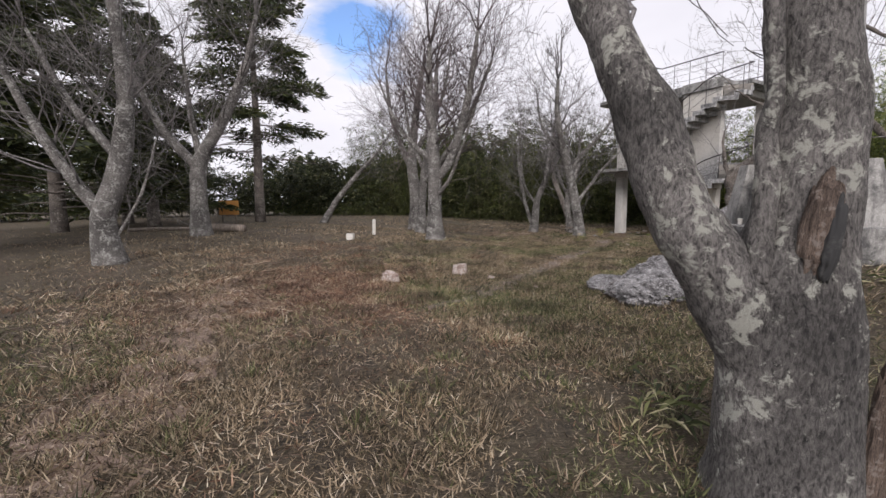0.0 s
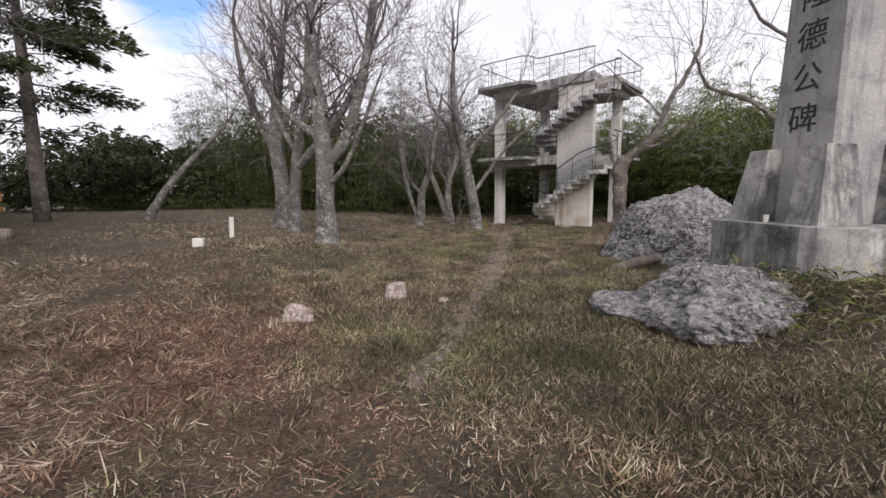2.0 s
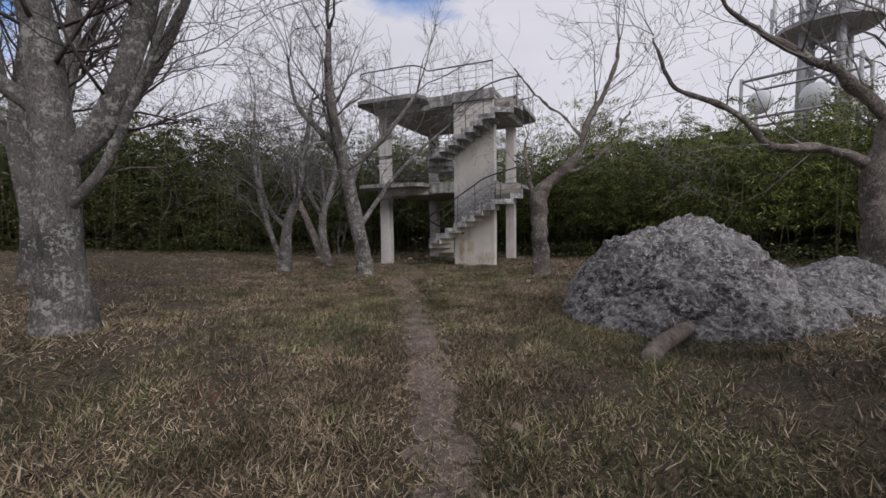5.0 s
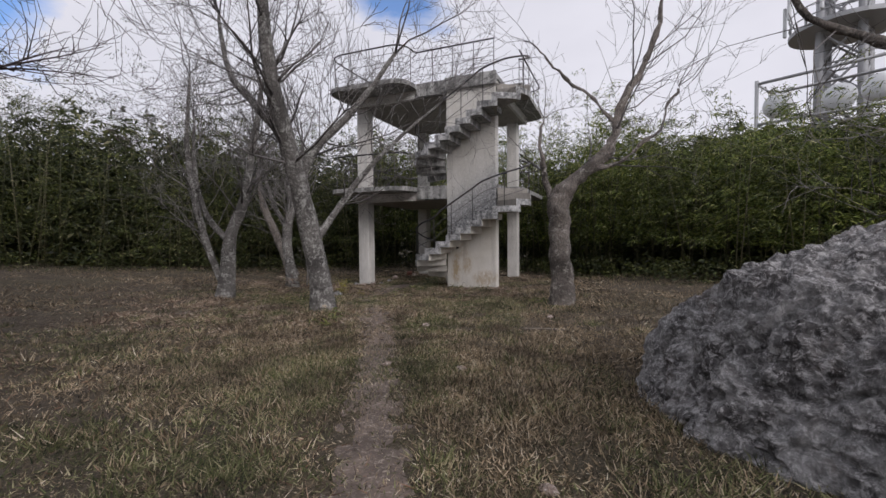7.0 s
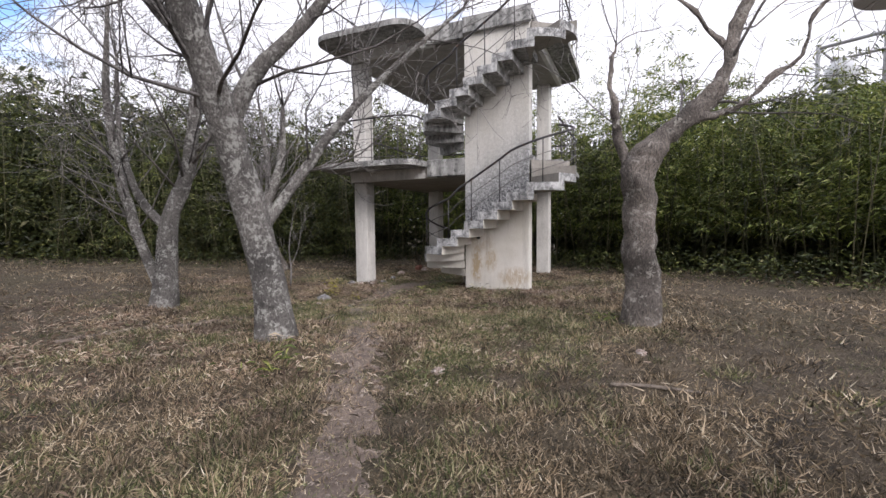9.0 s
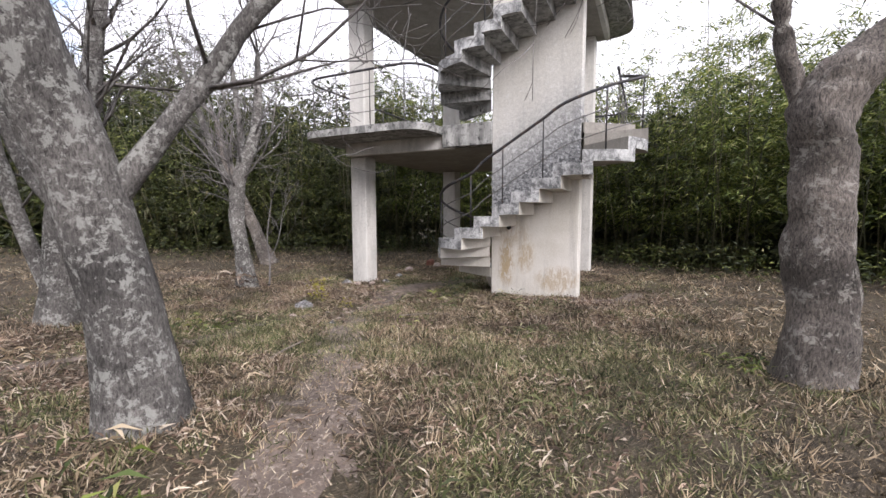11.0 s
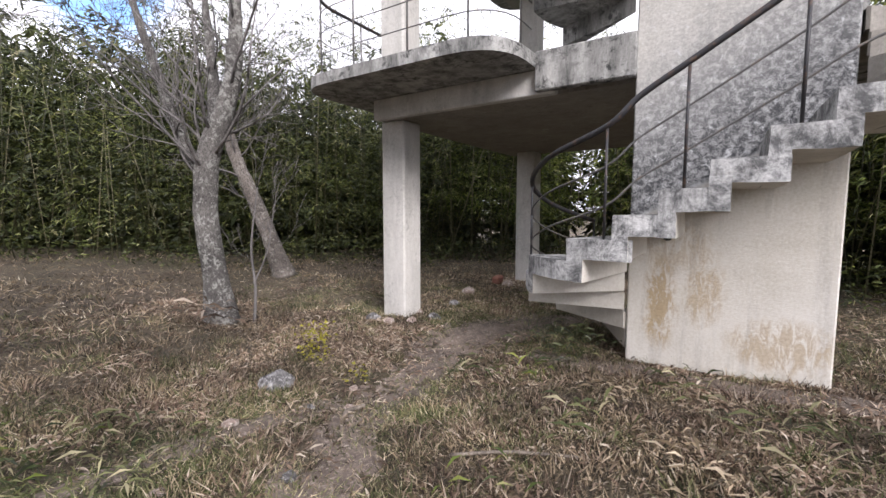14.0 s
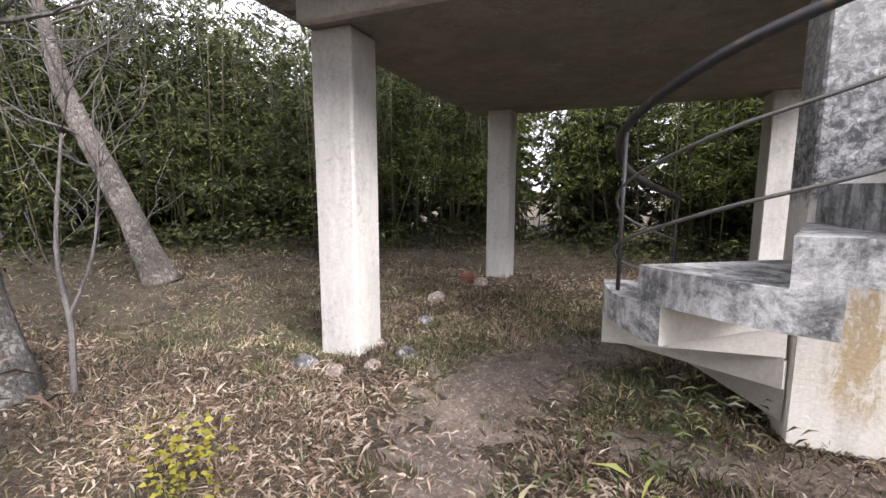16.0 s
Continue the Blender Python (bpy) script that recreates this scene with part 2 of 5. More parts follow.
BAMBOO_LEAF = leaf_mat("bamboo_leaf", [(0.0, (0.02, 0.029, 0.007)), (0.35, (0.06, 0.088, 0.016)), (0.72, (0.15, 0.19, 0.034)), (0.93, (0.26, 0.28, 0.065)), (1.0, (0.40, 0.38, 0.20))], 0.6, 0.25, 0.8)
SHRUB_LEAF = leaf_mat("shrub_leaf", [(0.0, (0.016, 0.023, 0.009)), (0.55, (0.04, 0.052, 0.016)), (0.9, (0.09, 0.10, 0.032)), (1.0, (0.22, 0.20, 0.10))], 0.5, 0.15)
# BAMBOO_LEAF at about half brightness; on the undergrowth it paints in shade
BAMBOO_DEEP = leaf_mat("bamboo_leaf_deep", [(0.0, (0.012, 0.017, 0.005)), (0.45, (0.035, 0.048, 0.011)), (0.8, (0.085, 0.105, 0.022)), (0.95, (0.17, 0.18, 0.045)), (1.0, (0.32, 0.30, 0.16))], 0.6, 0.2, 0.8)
NEEDLE = leaf_mat("conifer_needle", [(0.0, (0.022, 0.034, 0.012)), (0.6, (0.045, 0.06, 0.018)), (1.0, (0.10, 0.11, 0.03))], 0.6, 0.15)
GRASS = leaf_mat("grass_blade", [(0.0, (0.022, 0.018, 0.011)), (0.28, (0.08, 0.062, 0.036)), (0.55, (0.22, 0.165, 0.102)), (0.75, (0.36, 0.28, 0.185)), (0.92, (0.47, 0.385, 0.27)), (1.0, (0.62, 0.53, 0.41))], 0.85, 0.2, 1.6)
GRASS_RED = leaf_mat("grass_red", [(0.0, (0.035, 0.019, 0.013)), (0.4, (0.14, 0.074, 0.047)), (0.7, (0.26, 0.15, 0.095)), (0.92, (0.40, 0.28, 0.19)), (1.0, (0.58, 0.47, 0.35))], 0.9, 0.2, 1.6)
GRASS_GREEN = leaf_mat("grass_green", [(0.0, (0.02, 0.026, 0.01)), (0.4, (0.085, 0.10, 0.036)), (0.75, (0.185, 0.185, 0.082)), (1.0, (0.44, 0.39, 0.25))], 0.8, 0.25, 1.6)
LITTER = leaf_mat("dead_leaf", [(0.0, (0.03, 0.021, 0.015)), (0.4, (0.16, 0.105, 0.073)), (0.75, (0.33, 0.25, 0.185)), (1.0, (0.52, 0.45, 0.36))], 0.9, 0.15, 1.6)
YELLOW_LEAF = leaf_mat("yellow_leaf", [(0.0, (0.30, 0.28, 0.03)), (1.0, (0.50, 0.45, 0.06))], 0.6, 0.35)


def culm_mat():
    m, t, b = mat("bamboo_culm", 0.55)
    g = t.nodes.new("ShaderNodeNewGeometry")
    col = ramp(t, g.outputs["Random Per Island"], [(0.0, (0.03, 0.032, 0.014)), (0.6, (0.075, 0.072, 0.034)), (1.0, (0.20, 0.18, 0.11))])
    t.links.new(col, b.inputs["Base Color"])
    return m


CULM = culm_mat()


def ground_mat():
    """Trodden soil and thatch: brown, straw and olive in patches."""
    m, t, b = mat("ground_thatch", 1.0)
    v = coords(t)
    big = noise_of(t, v, 0.35, 5, 0.6)
    mid = noise_of(t, v, 2.3, 7, 0.65)
    fine = noise_of(t, v, 34, 6, 0.75)
    def turned(angle, scale):
        c = t.nodes.new("ShaderNodeTexCoord")
        mp = node(t, "ShaderNodeMapping", Rotation=(0, 0, angle), Scale=scale)
        t.links.new(c.outputs["Object"], mp.inputs["Vector"])
        return mp.outputs[0]

    s1 = noise_of(t, turned(0.5, (1, 7, 1)), 17, 5, 0.75, 0.9)
    s2 = noise_of(t, turned(-0.9, (1, 7, 1)), 15, 5, 0.75, 0.9)
    s3 = noise_of(t, turned(1.9, (1, 6, 1)), 19, 5, 0.75, 0.9)
    straw = mix(t, 1.0, mix(t, 1.0, s1, s2, "LIGHTEN"), s3, "LIGHTEN")
    col = mix(t, ramp(t, mid, [(0.36, (0,)), (0.64, (1,))]), (0.030, 0.023, 0.017), (0.112, 0.086, 0.056))
    col = mix(t, ramp(t, big, [(0.45, (0,)), (0.6, (0.5,))]), col, (0.075, 0.066, 0.034))
    red = node(t, "ShaderNodeTexGradient")
    red.gradient_type = "SPHERICAL"
    place = node(t, "ShaderNodeMapping", Location=(0.68, -2.0, 0.0), Scale=(0.36, 0.36, 0.36))
    t.links.new(v, place.inputs["Vector"])
    t.links.new(place.outputs[0], red.inputs["Vector"])
    patch = mix(t, 0.5, red.outputs[0], mid)
    col = mix(t, ramp(t, patch, [(0.34, (0,)), (0.60, (0.8,))]), col, (0.155, 0.068, 0.042))
    col = mix(t, ramp(t, straw, [(0.54, (0,)), (0.69, (0.8,))]), col, (0.32, 0.255, 0.172))
    col = mix(t, 0.5, col, ramp(t, fine, [(0.3, (0.05,)), (0.7, (0.95,))]), "OVERLAY")
    t.links.new(col, b.inputs["Base Color"])
    bump(t, b, mix(t, 0.7, fine, straw), 1.0, 0.05)
    return m


def soil_mat(name, a, c, pale):
    m, t, b = mat(name, 1.0)
    v = coords(t)
    mid = noise_of(t, v, 4, 7, 0.7)
    fine = noise_of(t, v, 60, 5, 0.7)
    bits = noise_of(t, v, 26, 6, 0.8, 0.8)
    col = mix(t, ramp(t, mid, [(0.35, (0,)), (0.65, (1,))]), a, c)
    col = mix(t, ramp(t, bits, [(0.53, (0,)), (0.62, (0.75,))]), col, pale)
    col = mix(t, 0.35, col, ramp(t, fine, [(0.3, (0.1,)), (0.7, (0.9,))]), "OVERLAY")
    t.links.new(col, b.inputs["Base Color"])
    bump(t, b, mix(t, 0.5, fine, bits), 0.7, 0.02)
    return m


GROUND = ground_mat()
SOIL = soil_mat("path_soil", (0.08, 0.062, 0.05), (0.185, 0.143, 0.117), (0.40, 0.34, 0.285))


def rock_mat(name, base, dark, pale, warm):
    """Old stone: grey plates, dark cracks and hollows, crusts of pale lichen, rusty blotches."""
    m, t, b = mat(name, 0.93)
    v = coords(t)
    big = noise_of(t, v, 3.4, 9, 0.72, 0.5)
    spots = noise_of(t, v, 19, 10, 0.82, 0.6)
    fine = noise_of(t, v, 60, 5, 0.7)
    plate = node(t, "ShaderNodeTexVoronoi", Scale=7.0)
    plate.feature = "DISTANCE_TO_EDGE"
    wob = mix(t, 0.16, v, node_colour_noise(t, v, 5.0), "ADD")
    t.links.new(wob, plate.inputs["Vector"])
    col = mix(t, ramp(t, big, [(0.40, (0,)), (0.58, (1,))]), dark, base)
    col = mix(t, ramp(t, noise_of(t, v, 2.1, 6, 0.7, 0.4), [(0.56, (0,)), (0.68, (0.7,))]), col, warm)
    col = mix(t, ramp(t, spots, [(0.50, (0,)), (0.56, (0.9,))]), col, pale)
    crack = ramp(t, plate.outputs["Distance"], [(0.0, (0.75,)), (0.045, (0,))])
    col = mix(t, mix(t, 1.0, crack, ramp(t, big, [(0.42, (1,)), (0.6, (0.15,))]), "MULTIPLY"), col, dark)
    col = mix(t, 0.5, col, ramp(t, fine, [(0.3, (0.1,)), (0.7, (0.9,))]), "OVERLAY")
    t.links.new(col, b.inputs["Base Color"])
    bump(t, b, mix(t, 0.45, spots, fine), 1.0, 0.035)
    return m


def node_colour_noise(t, vec, scale):
    n = node(t, "ShaderNodeTexNoise", Scale=scale, Detail=5.0)
    t.links.new(vec, n.inputs["Vector"])
    return n.outputs["Color"]


ROCK = rock_mat("grey_rock", (0.25, 0.245, 0.243), (0.055, 0.050, 0.050), (0.44, 0.43, 0.425), (0.16, 0.125, 0.11))
ROCK_PALE = rock_mat("pale_rock", (0.48, 0.40, 0.35), (0.24, 0.17, 0.14), (0.62, 0.56, 0.51), (0.34, 0.24, 0.18))


def plain_mat(name, colour, rough=0.6, metal=0.0, wear=(0.2, 0.1, 0.05), amount=0.5):
    m, t, b = mat(name, rough, metal)
    v = coords(t)
    n = noise_of(t, v, 14, 7, 0.7)
    col = mix(t, ramp(t, n, [(0.52, (0,)), (0.66, (amount,))]), colour, wear)
    t.links.new(col, b.inputs["Base Color"])
    bump(t, b, n, 0.25, 0.004)
    return m


RAIL = plain_mat("rail_paint", (0.025, 0.025, 0.028), 0.5, 0.0, (0.13, 0.075, 0.045), 0.7)
RAIL_THIN = plain_mat("rail_bar", (0.10, 0.098, 0.095), 0.6, 0.0, (0.20, 0.15, 0.11), 0.7)
INK = plain_mat("cut_letter", (0.035, 0.035, 0.035), 0.95, 0.0, (0.09, 0.09, 0.085), 0.6)
WHITE_POST = plain_mat("white_post", (0.62, 0.60, 0.55), 0.8, 0.0, (0.35, 0.31, 0.25), 0.5)
STEEL = plain_mat("mast_steel", (0.34, 0.35, 0.36), 0.6, 0.2, (0.20, 0.17, 0.15), 0.4)
ANTENNA = plain_mat("antenna_grey", (0.60, 0.62, 0.63), 0.5, 0.0, (0.4, 0.4, 0.4), 0.3)
DEADWOOD = bark_mat("dead_wood", (0.26, 0.22, 0.18), (0.10, 0.08, 0.065), (0.36, 0.32, 0.27), 0.62)
HEARTWOOD = bark_mat("heart_wood", (0.25, 0.185, 0.145), (0.045, 0.032, 0.026), (0.36, 0.31, 0.27), 0.56, 3.0, 4.0)
STRAW_SOIL = soil_mat("straw_soil", (0.12, 0.082, 0.063), (0.215, 0.155, 0.12), (0.40, 0.32, 0.25))
CLAY = plain_mat("clay_red", (0.23, 0.10, 0.07), 0.9, 0.0, (0.12, 0.06, 0.05), 0.5)
TARP = plain_mat("orange_board", (0.55, 0.26, 0.06), 0.7, 0.0, (0.40, 0.20, 0.08), 0.5)


# ---- building tools ----
def ease(a, b, x):
    k = min(1.0, max(0.0, (x - a) / (b - a)))
    return k * k * (3 - 2 * k)


MOUND = (4.0, 4.5, 0.58, 1.5, 1.6)


def gz(x, y):
    """Height of the ground."""
    return float(gz_many(np.array([x], float), np.array([y], float))[0])


def gz_many(x, y):
    """Heights of the ground at many places."""
    def e(a, b, v):
        k = np.clip((v - a) / (b - a), 0, 1)
        return k * k * (3 - 2 * k)

    def g(cx, cy, h, rx, ry):
        return h * np.exp(-((x - cx) / rx) ** 2 - ((y - cy) / ry) ** 2)

    z = 0.03 - 0.13 * e(8, 12.5, y) - 0.19 * e(13, 17.5, y) + 0.12 * e(20, 26, y) + 0.30 * e(2.5, -2.5, x) * e(6, 13, y)
    # the bank beside the path, root mounds and the rise under the monument
    z = z + 0.22 * e(7.0, 2.2, x) * e(12, 17, y) + g(*MOUND) + g(0, 12, 0.09, 2.0, 2.5) - g(0.6, 5.8, 0.07, 1.3, 1.0)
    z = z + g(-0.18, 10.2, 0.19, 0.9, 0.9) + g(4.4, 13.75, 0.17, 0.5, 0.5) + g(3.63, 17.3, 0.08, 0.6, 0.6)
    z = z + g(8.1, 16.05, 0.09, 0.9, 0.6) - g(7.2, 17.5, 0.10, 1.0, 0.8)
    z = z + 0.022 * np.sin(1.7 * x + 0.6 * y) * np.cos(1.3 * y - 0.4 * x) + 0.012 * np.sin(4.1 * x) * np.sin(3.7 * y + 1)
    far = e(32, 70, np.hypot(x - 4, y - 12))
    return z * (1 - far) - 0.6 * far


def part(name, bm, material, parent=None, label=""):
    """Link a bmesh as one mesh object under a thing or a part."""
    me = bpy.data.meshes.new(name)
    bm.to_mesh(me)
    bm.free()
    me.materials.append(material)
    ob = new(name, me)
    if parent:
        ob.parent = parent
    if label:
        ob["label"] = label
    return ob


def thing(name, m, label, category, group="", kind=""):
    ob = new(name)
    ob.empty_display_size = 0.2
    ob.matrix_world = m
    return tagged(ob, label, category, group, kind)


def smooth(ob):
    for p in ob.data.polygons:
        p.use_smooth = True
    return ob


def prism(bm, poly, z0, z1):
    lo = [bm.verts.new((x, y, z0)) for x, y in poly]
    hi = [bm.verts.new((x, y, z1)) for x, y in poly]
    n = len(poly)
    bm.faces.new(lo[::-1])
    bm.faces.new(hi)
    for k in range(n):
        bm.faces.new((lo[k], lo[(k + 1) % n], hi[(k + 1) % n], hi[k]))
    return bm


def rounded(corners, steps=6):
    """A closed outline of (x, y, radius) corners, rounded."""
    out, n = [], len(corners)
    for k, (x, y, r) in enumerate(corners):
        p = Vector((x, y))
        if r <= 0:
            out.append((x, y))
            continue
        a = (Vector(corners[k - 1][:2]) - p).normalized()
        b = (Vector(corners[(k + 1) % n][:2]) - p).normalized()
        for s in range(steps + 1):
            f = s / steps
            q = (p + a * r) * (1 - f) ** 2 + p * 2 * f * (1 - f) + (p + b * r) * f ** 2
            out.append((q.x, q.y))
    return out


def bevel(bm, width, segments=1):
    bmesh.ops.bevel(bm, geom=[e for e in bm.edges if e.calc_face_angle(0) > 0.6], offset=width, segments=segments, affect="EDGES", clamp_overlap=True)
    return bm


def box(size, centre=(0, 0, 0), edge=0.0):
    bm = bmesh.new()
    bmesh.ops.create_cube(bm, size=1, matrix=Matrix.Translation(centre) @ Matrix.Diagonal((*size, 1)))
    return bevel(bm, edge) if edge else bm


def roughen(bm, cuts, amount, scale, seed=0.0):
    """Subdivide and wear the surface unevenly."""
    if cuts:
        bmesh.ops.subdivide_edges(bm, edges=bm.edges[:], cuts=cuts, use_grid_fill=True)
    for v in bm.verts:
        v.co += noise.noise_vector(v.co * scale + Vector((seed, seed, seed))) * amount
    return bm


def tubes(paths, sides=6):
    """Tapered tubes in one bmesh-free mesh: paths of (points, radii)."""
    verts, faces = [], []
    for pts, radii in paths:
        pts = [Vector(p) for p in pts]
        n0, ref = len(verts), None
        for k, p in enumerate(pts):
            d = (pts[min(k + 1, len(pts) - 1)] - pts[max(k - 1, 0)]).normalized()
            if ref is None:
                ref = d.orthogonal().normalized()
            ref = (ref - d * ref.dot(d)).normalized()
            side = d.cross(ref)
            for s in range(sides):
                a = 2 * math.pi * s / sides
                verts.append(p + (ref * math.cos(a) + side * math.sin(a)) * radii[k])
        for k in range(len(pts) - 1):
            for s in range(sides):
                a, b = n0 + k * sides + s, n0 + k * sides + (s + 1) % sides
                faces.append((a, b, b + sides, a + sides))
        faces.append(tuple(range(n0, n0 + sides))[::-1])
        e = n0 + (len(pts) - 1) * sides
        faces.append(tuple(range(e, e + sides)))
    return verts, faces


def tube_part(name, paths, material, parent=None, sides=6, label="", uneven=0.0, scale=3.0):
    verts, faces = tubes(paths, sides)
    if uneven:
        verts = [v + noise.noise_vector(v * scale) * uneven + noise.noise_vector(v * scale * 3.3) * uneven * 0.45 for v in verts]
    me = bpy.data.meshes.new(name)
    me.from_pydata(verts, [], faces)
    me.polygons.foreach_set("use_smooth", [True] * len(me.polygons))
    me.materials.append(material)
    ob = new(name, me)
    if parent:
        ob.parent = parent
    if label:
        ob["label"] = label
    return ob


def spline(pts, per=4):
    """Points of a smooth curve through the given ones."""
    p = [Vector(q) for q in pts]
    if len(p) < 3:
        return p
    out = []
    for k in range(len(p) - 1):
        a, b, c, d = p[max(k - 1, 0)], p[k], p[k + 1], p[min(k + 2, len(p) - 1)]
        for s in range(per):
            f = s / per
            out.append(0.5 * (2 * b + (c - a) * f + (2 * a - 5 * b + 4 * c - d) * f * f + (3 * b - a - 3 * c + d) * f ** 3))
    return out + [p[-1]]


def leaf_mesh(name, pos, way, length, width, material, rng, bend=0.25):
    """Many small pointed leaves or blades in one mesh, each a folded quad."""
    n = len(pos)
    way = way / np.linalg.norm(way, axis=1, keepdims=True)
    rnd = rng.normal(size=(n, 3))
    side = np.cross(way, rnd)
    side /= np.linalg.norm(side, axis=1, keepdims=True)
    down = np.array([0, 0, -1.0])
    L, Wd = length[:, None], width[:, None]
    mid = pos + way * L * 0.45
    tip = pos + way * L + down * L * bend
    v = np.stack([pos, mid - side * Wd / 2, tip, mid + side * Wd / 2], axis=1).reshape(-1, 3)
    me = bpy.data.meshes.new(name)
    me.vertices.add(4 * n)
    me.vertices.foreach_set("co", v.astype(np.float32).ravel())
    me.loops.add(4 * n)
    me.loops.foreach_set("vertex_index", np.arange(4 * n, dtype=np.int32))
    me.polygons.add(n)
    me.polygons.foreach_set("loop_start", np.arange(0, 4 * n, 4, dtype=np.int32))
    me.update(calc_edges=True)
    me.materials.append(material)
    return new(name, me)


def blade_mesh(name, pos, way, length, width, material, rng):
    """Many thin grass blades in one mesh, each one a tapering sliver."""
    n = len(pos)
    way = way / np.linalg.norm(way, axis=1, keepdims=True)
    side = np.cross(way, rng.normal(size=(n, 3)))
    side /= np.linalg.norm(side, axis=1, keepdims=True)
    half = side * width[:, None] / 2
    v = np.stack([pos - half, pos + half, pos + way * length[:, None]], axis=1).reshape(-1, 3)
    me = bpy.data.meshes.new(name)
    me.vertices.add(3 * n)
    me.vertices.foreach_set("co", v.astype(np.float32).ravel())
    me.loops.add(3 * n)
    me.loops.foreach_set("vertex_index", np.arange(3 * n, dtype=np.int32))
    me.polygons.add(n)
    me.polygons.foreach_set("loop_start", np.arange(0, 3 * n, 3, dtype=np.int32))
    me.update(calc_edges=True)
    me.materials.append(material)
    return new(name, me)


# ---- ground ----
TRAIL = [(-0.9, 0.0), (-0.8, 2.0), (-0.4, 4.2), (0.5, 5.6), (1.6, 7.2), (2.7, 9.0), (3.7, 10.8), (4.6, 12.4), (5.35, 13.8), (6.0, 15.3), (6.7, 16.6), (7.6, 17.6), (8.7, 18.2), (9.9, 18.0)]
TRAIL_PTS = [(p.x, p.y) for p in spline([(x, y, 0) for x, y in TRAIL], 16)]
TRAIL_NP = np.array(TRAIL_PTS)
# a second trail comes in over the bank
SIDE_TRAIL = [(p.x, p.y) for p in spline([(2.6, 15.5, 0), (4.4, 16.05, 0), (5.15, 16.4, 0), (5.95, 16.85, 0), (6.7, 17.15, 0), (7.3, 17.45, 0)], 12)]


def trail_gap(xy):
    """Distance of many places from the middle of the trail."""
    d = np.full(len(xy), 1e9)
    for p in [*TRAIL_NP[::2], *SIDE_TRAIL[::2]]:
        d = np.minimum(d, np.hypot(xy[:, 0] - p[0], xy[:, 1] - p[1]))
    return d


def axis(lo, hi, fine_lo, fine_hi, fine, coarse):
    a = list(np.arange(fine_lo, fine_hi + 1e-6, fine))
    step, v = coarse, fine_lo
    while v > lo:
        v -= step
        step *= 1.3
        a.insert(0, v)
    step, v = coarse, fine_hi
    while v < hi:
        v += step
        step *= 1.3
        a.append(v)
    return a


def make_ground():
    xs, ys = axis(-900, 900, -12, 18, 0.25, 0.6), axis(-900, 900, -4, 30, 0.25, 0.6)
    gx, gy = np.meshgrid(xs, ys)
    zz = gz_many(gx.ravel(), gy.ravel())
    verts = list(zip(gx.ravel().tolist(), gy.ravel().tolist(), zz.tolist()))
    w = len(xs)
    faces = [(j * w + i, j * w + i + 1, j * w + i + 1 + w, j * w + i + w) for j in range(len(ys) - 1) for i in range(w - 1)]
    me = bpy.data.meshes.new("ground")
    me.from_pydata(verts, [], faces)
    me.polygons.foreach_set("use_smooth", [True] * len(me.polygons))
    me.materials.append(GROUND)
    tagged(new("ground", me), "matted dry winter grass and brown soil of a clearing", "ground", kind="structure")


make_ground()


def ribbon(name, pts, half, material, label, lift=0.012, seed=0):
    """A worn strip of bare soil lying on the ground, with an uneven edge."""
    rng = np.random.default_rng(seed)
    verts, faces, across = [], [], 11
    p = [Vector((*q, 0)) for q in pts]
    for k, q in enumerate(p):
        d = (p[min(k + 1, len(p) - 1)] - p[max(k - 1, 0)]).normalized()
        n = Vector((-d.y, d.x, 0))
        h = half(k / (len(p) - 1))
        wl, wr = h * rng.uniform(0.95, 1.25), h * rng.uniform(0.95, 1.25)
        for s in range(across):
            f = s / (across - 1) * 2 - 1
            c = q + n * (f * (wr if f > 0 else wl))
            rag = 0.022 * noise.noise(Vector((c.x * 7, c.y * 7, seed))) + 0.014 * noise.noise(Vector((c.x * 19, c.y * 19, seed)))
            verts.append((c.x, c.y, gz(c.x, c.y) + lift * (1 - f * f * 1.9) + rag * min(1.0, 0.25 + abs(f) * 1.2)))
    for k in range(len(p) - 1):
        for s in range(across - 1):
            a = k * across + s
            faces.append((a, a + 1, a + 1 + across, a + across))
    me = bpy.data.meshes.new(name)
    me.from_pydata(verts, [], faces)
    me.polygons.foreach_set("use_smooth", [True] * len(me.polygons))
    me.materials.append(material)
    return tagged(new(name, me), label, "path", kind="structure")


ribbon("path", [p for p in TRAIL_PTS if p[1] > 4.6], lambda f: 0.10 + 0.10 * ease(0, 0.2, f) + 0.08 * f + 0.40 * ease(0.78, 0.95, f), SOIL, "narrow trodden path of bare brown soil with litter", 0.007, 3)
ribbon("path", SIDE_TRAIL, lambda f: 0.10 + 0.10 * f, SOIL, "faint trodden side path over dry grass", 0.006, 4)
ribbon("path", [(p.x, p.y) for p in spline([(-1.9, -2.5, 0), (-1.6, 0.5, 0), (-1.9, 2.4, 0), (-2.6, 4.6, 0), (-3.3, 6.6, 0)], 14)], lambda f: 0.70 - 0.60 * f, STRAW_SOIL, "worn strip of pale flattened straw and pinkish soil", 0.003, 5)
ribbon("path", [(p.x, p.y) for p in spline([(8.6, 17.3, 0), (8.95, 16.55, 0), (9.25, 15.95, 0), (9.6, 15.35, 0), (10.1, 14.95, 0), (10.8, 15.1, 0)], 8)], lambda f: 0.24, SOIL, "bare brown soil along the foot of the stair wall", 0.025, 7)


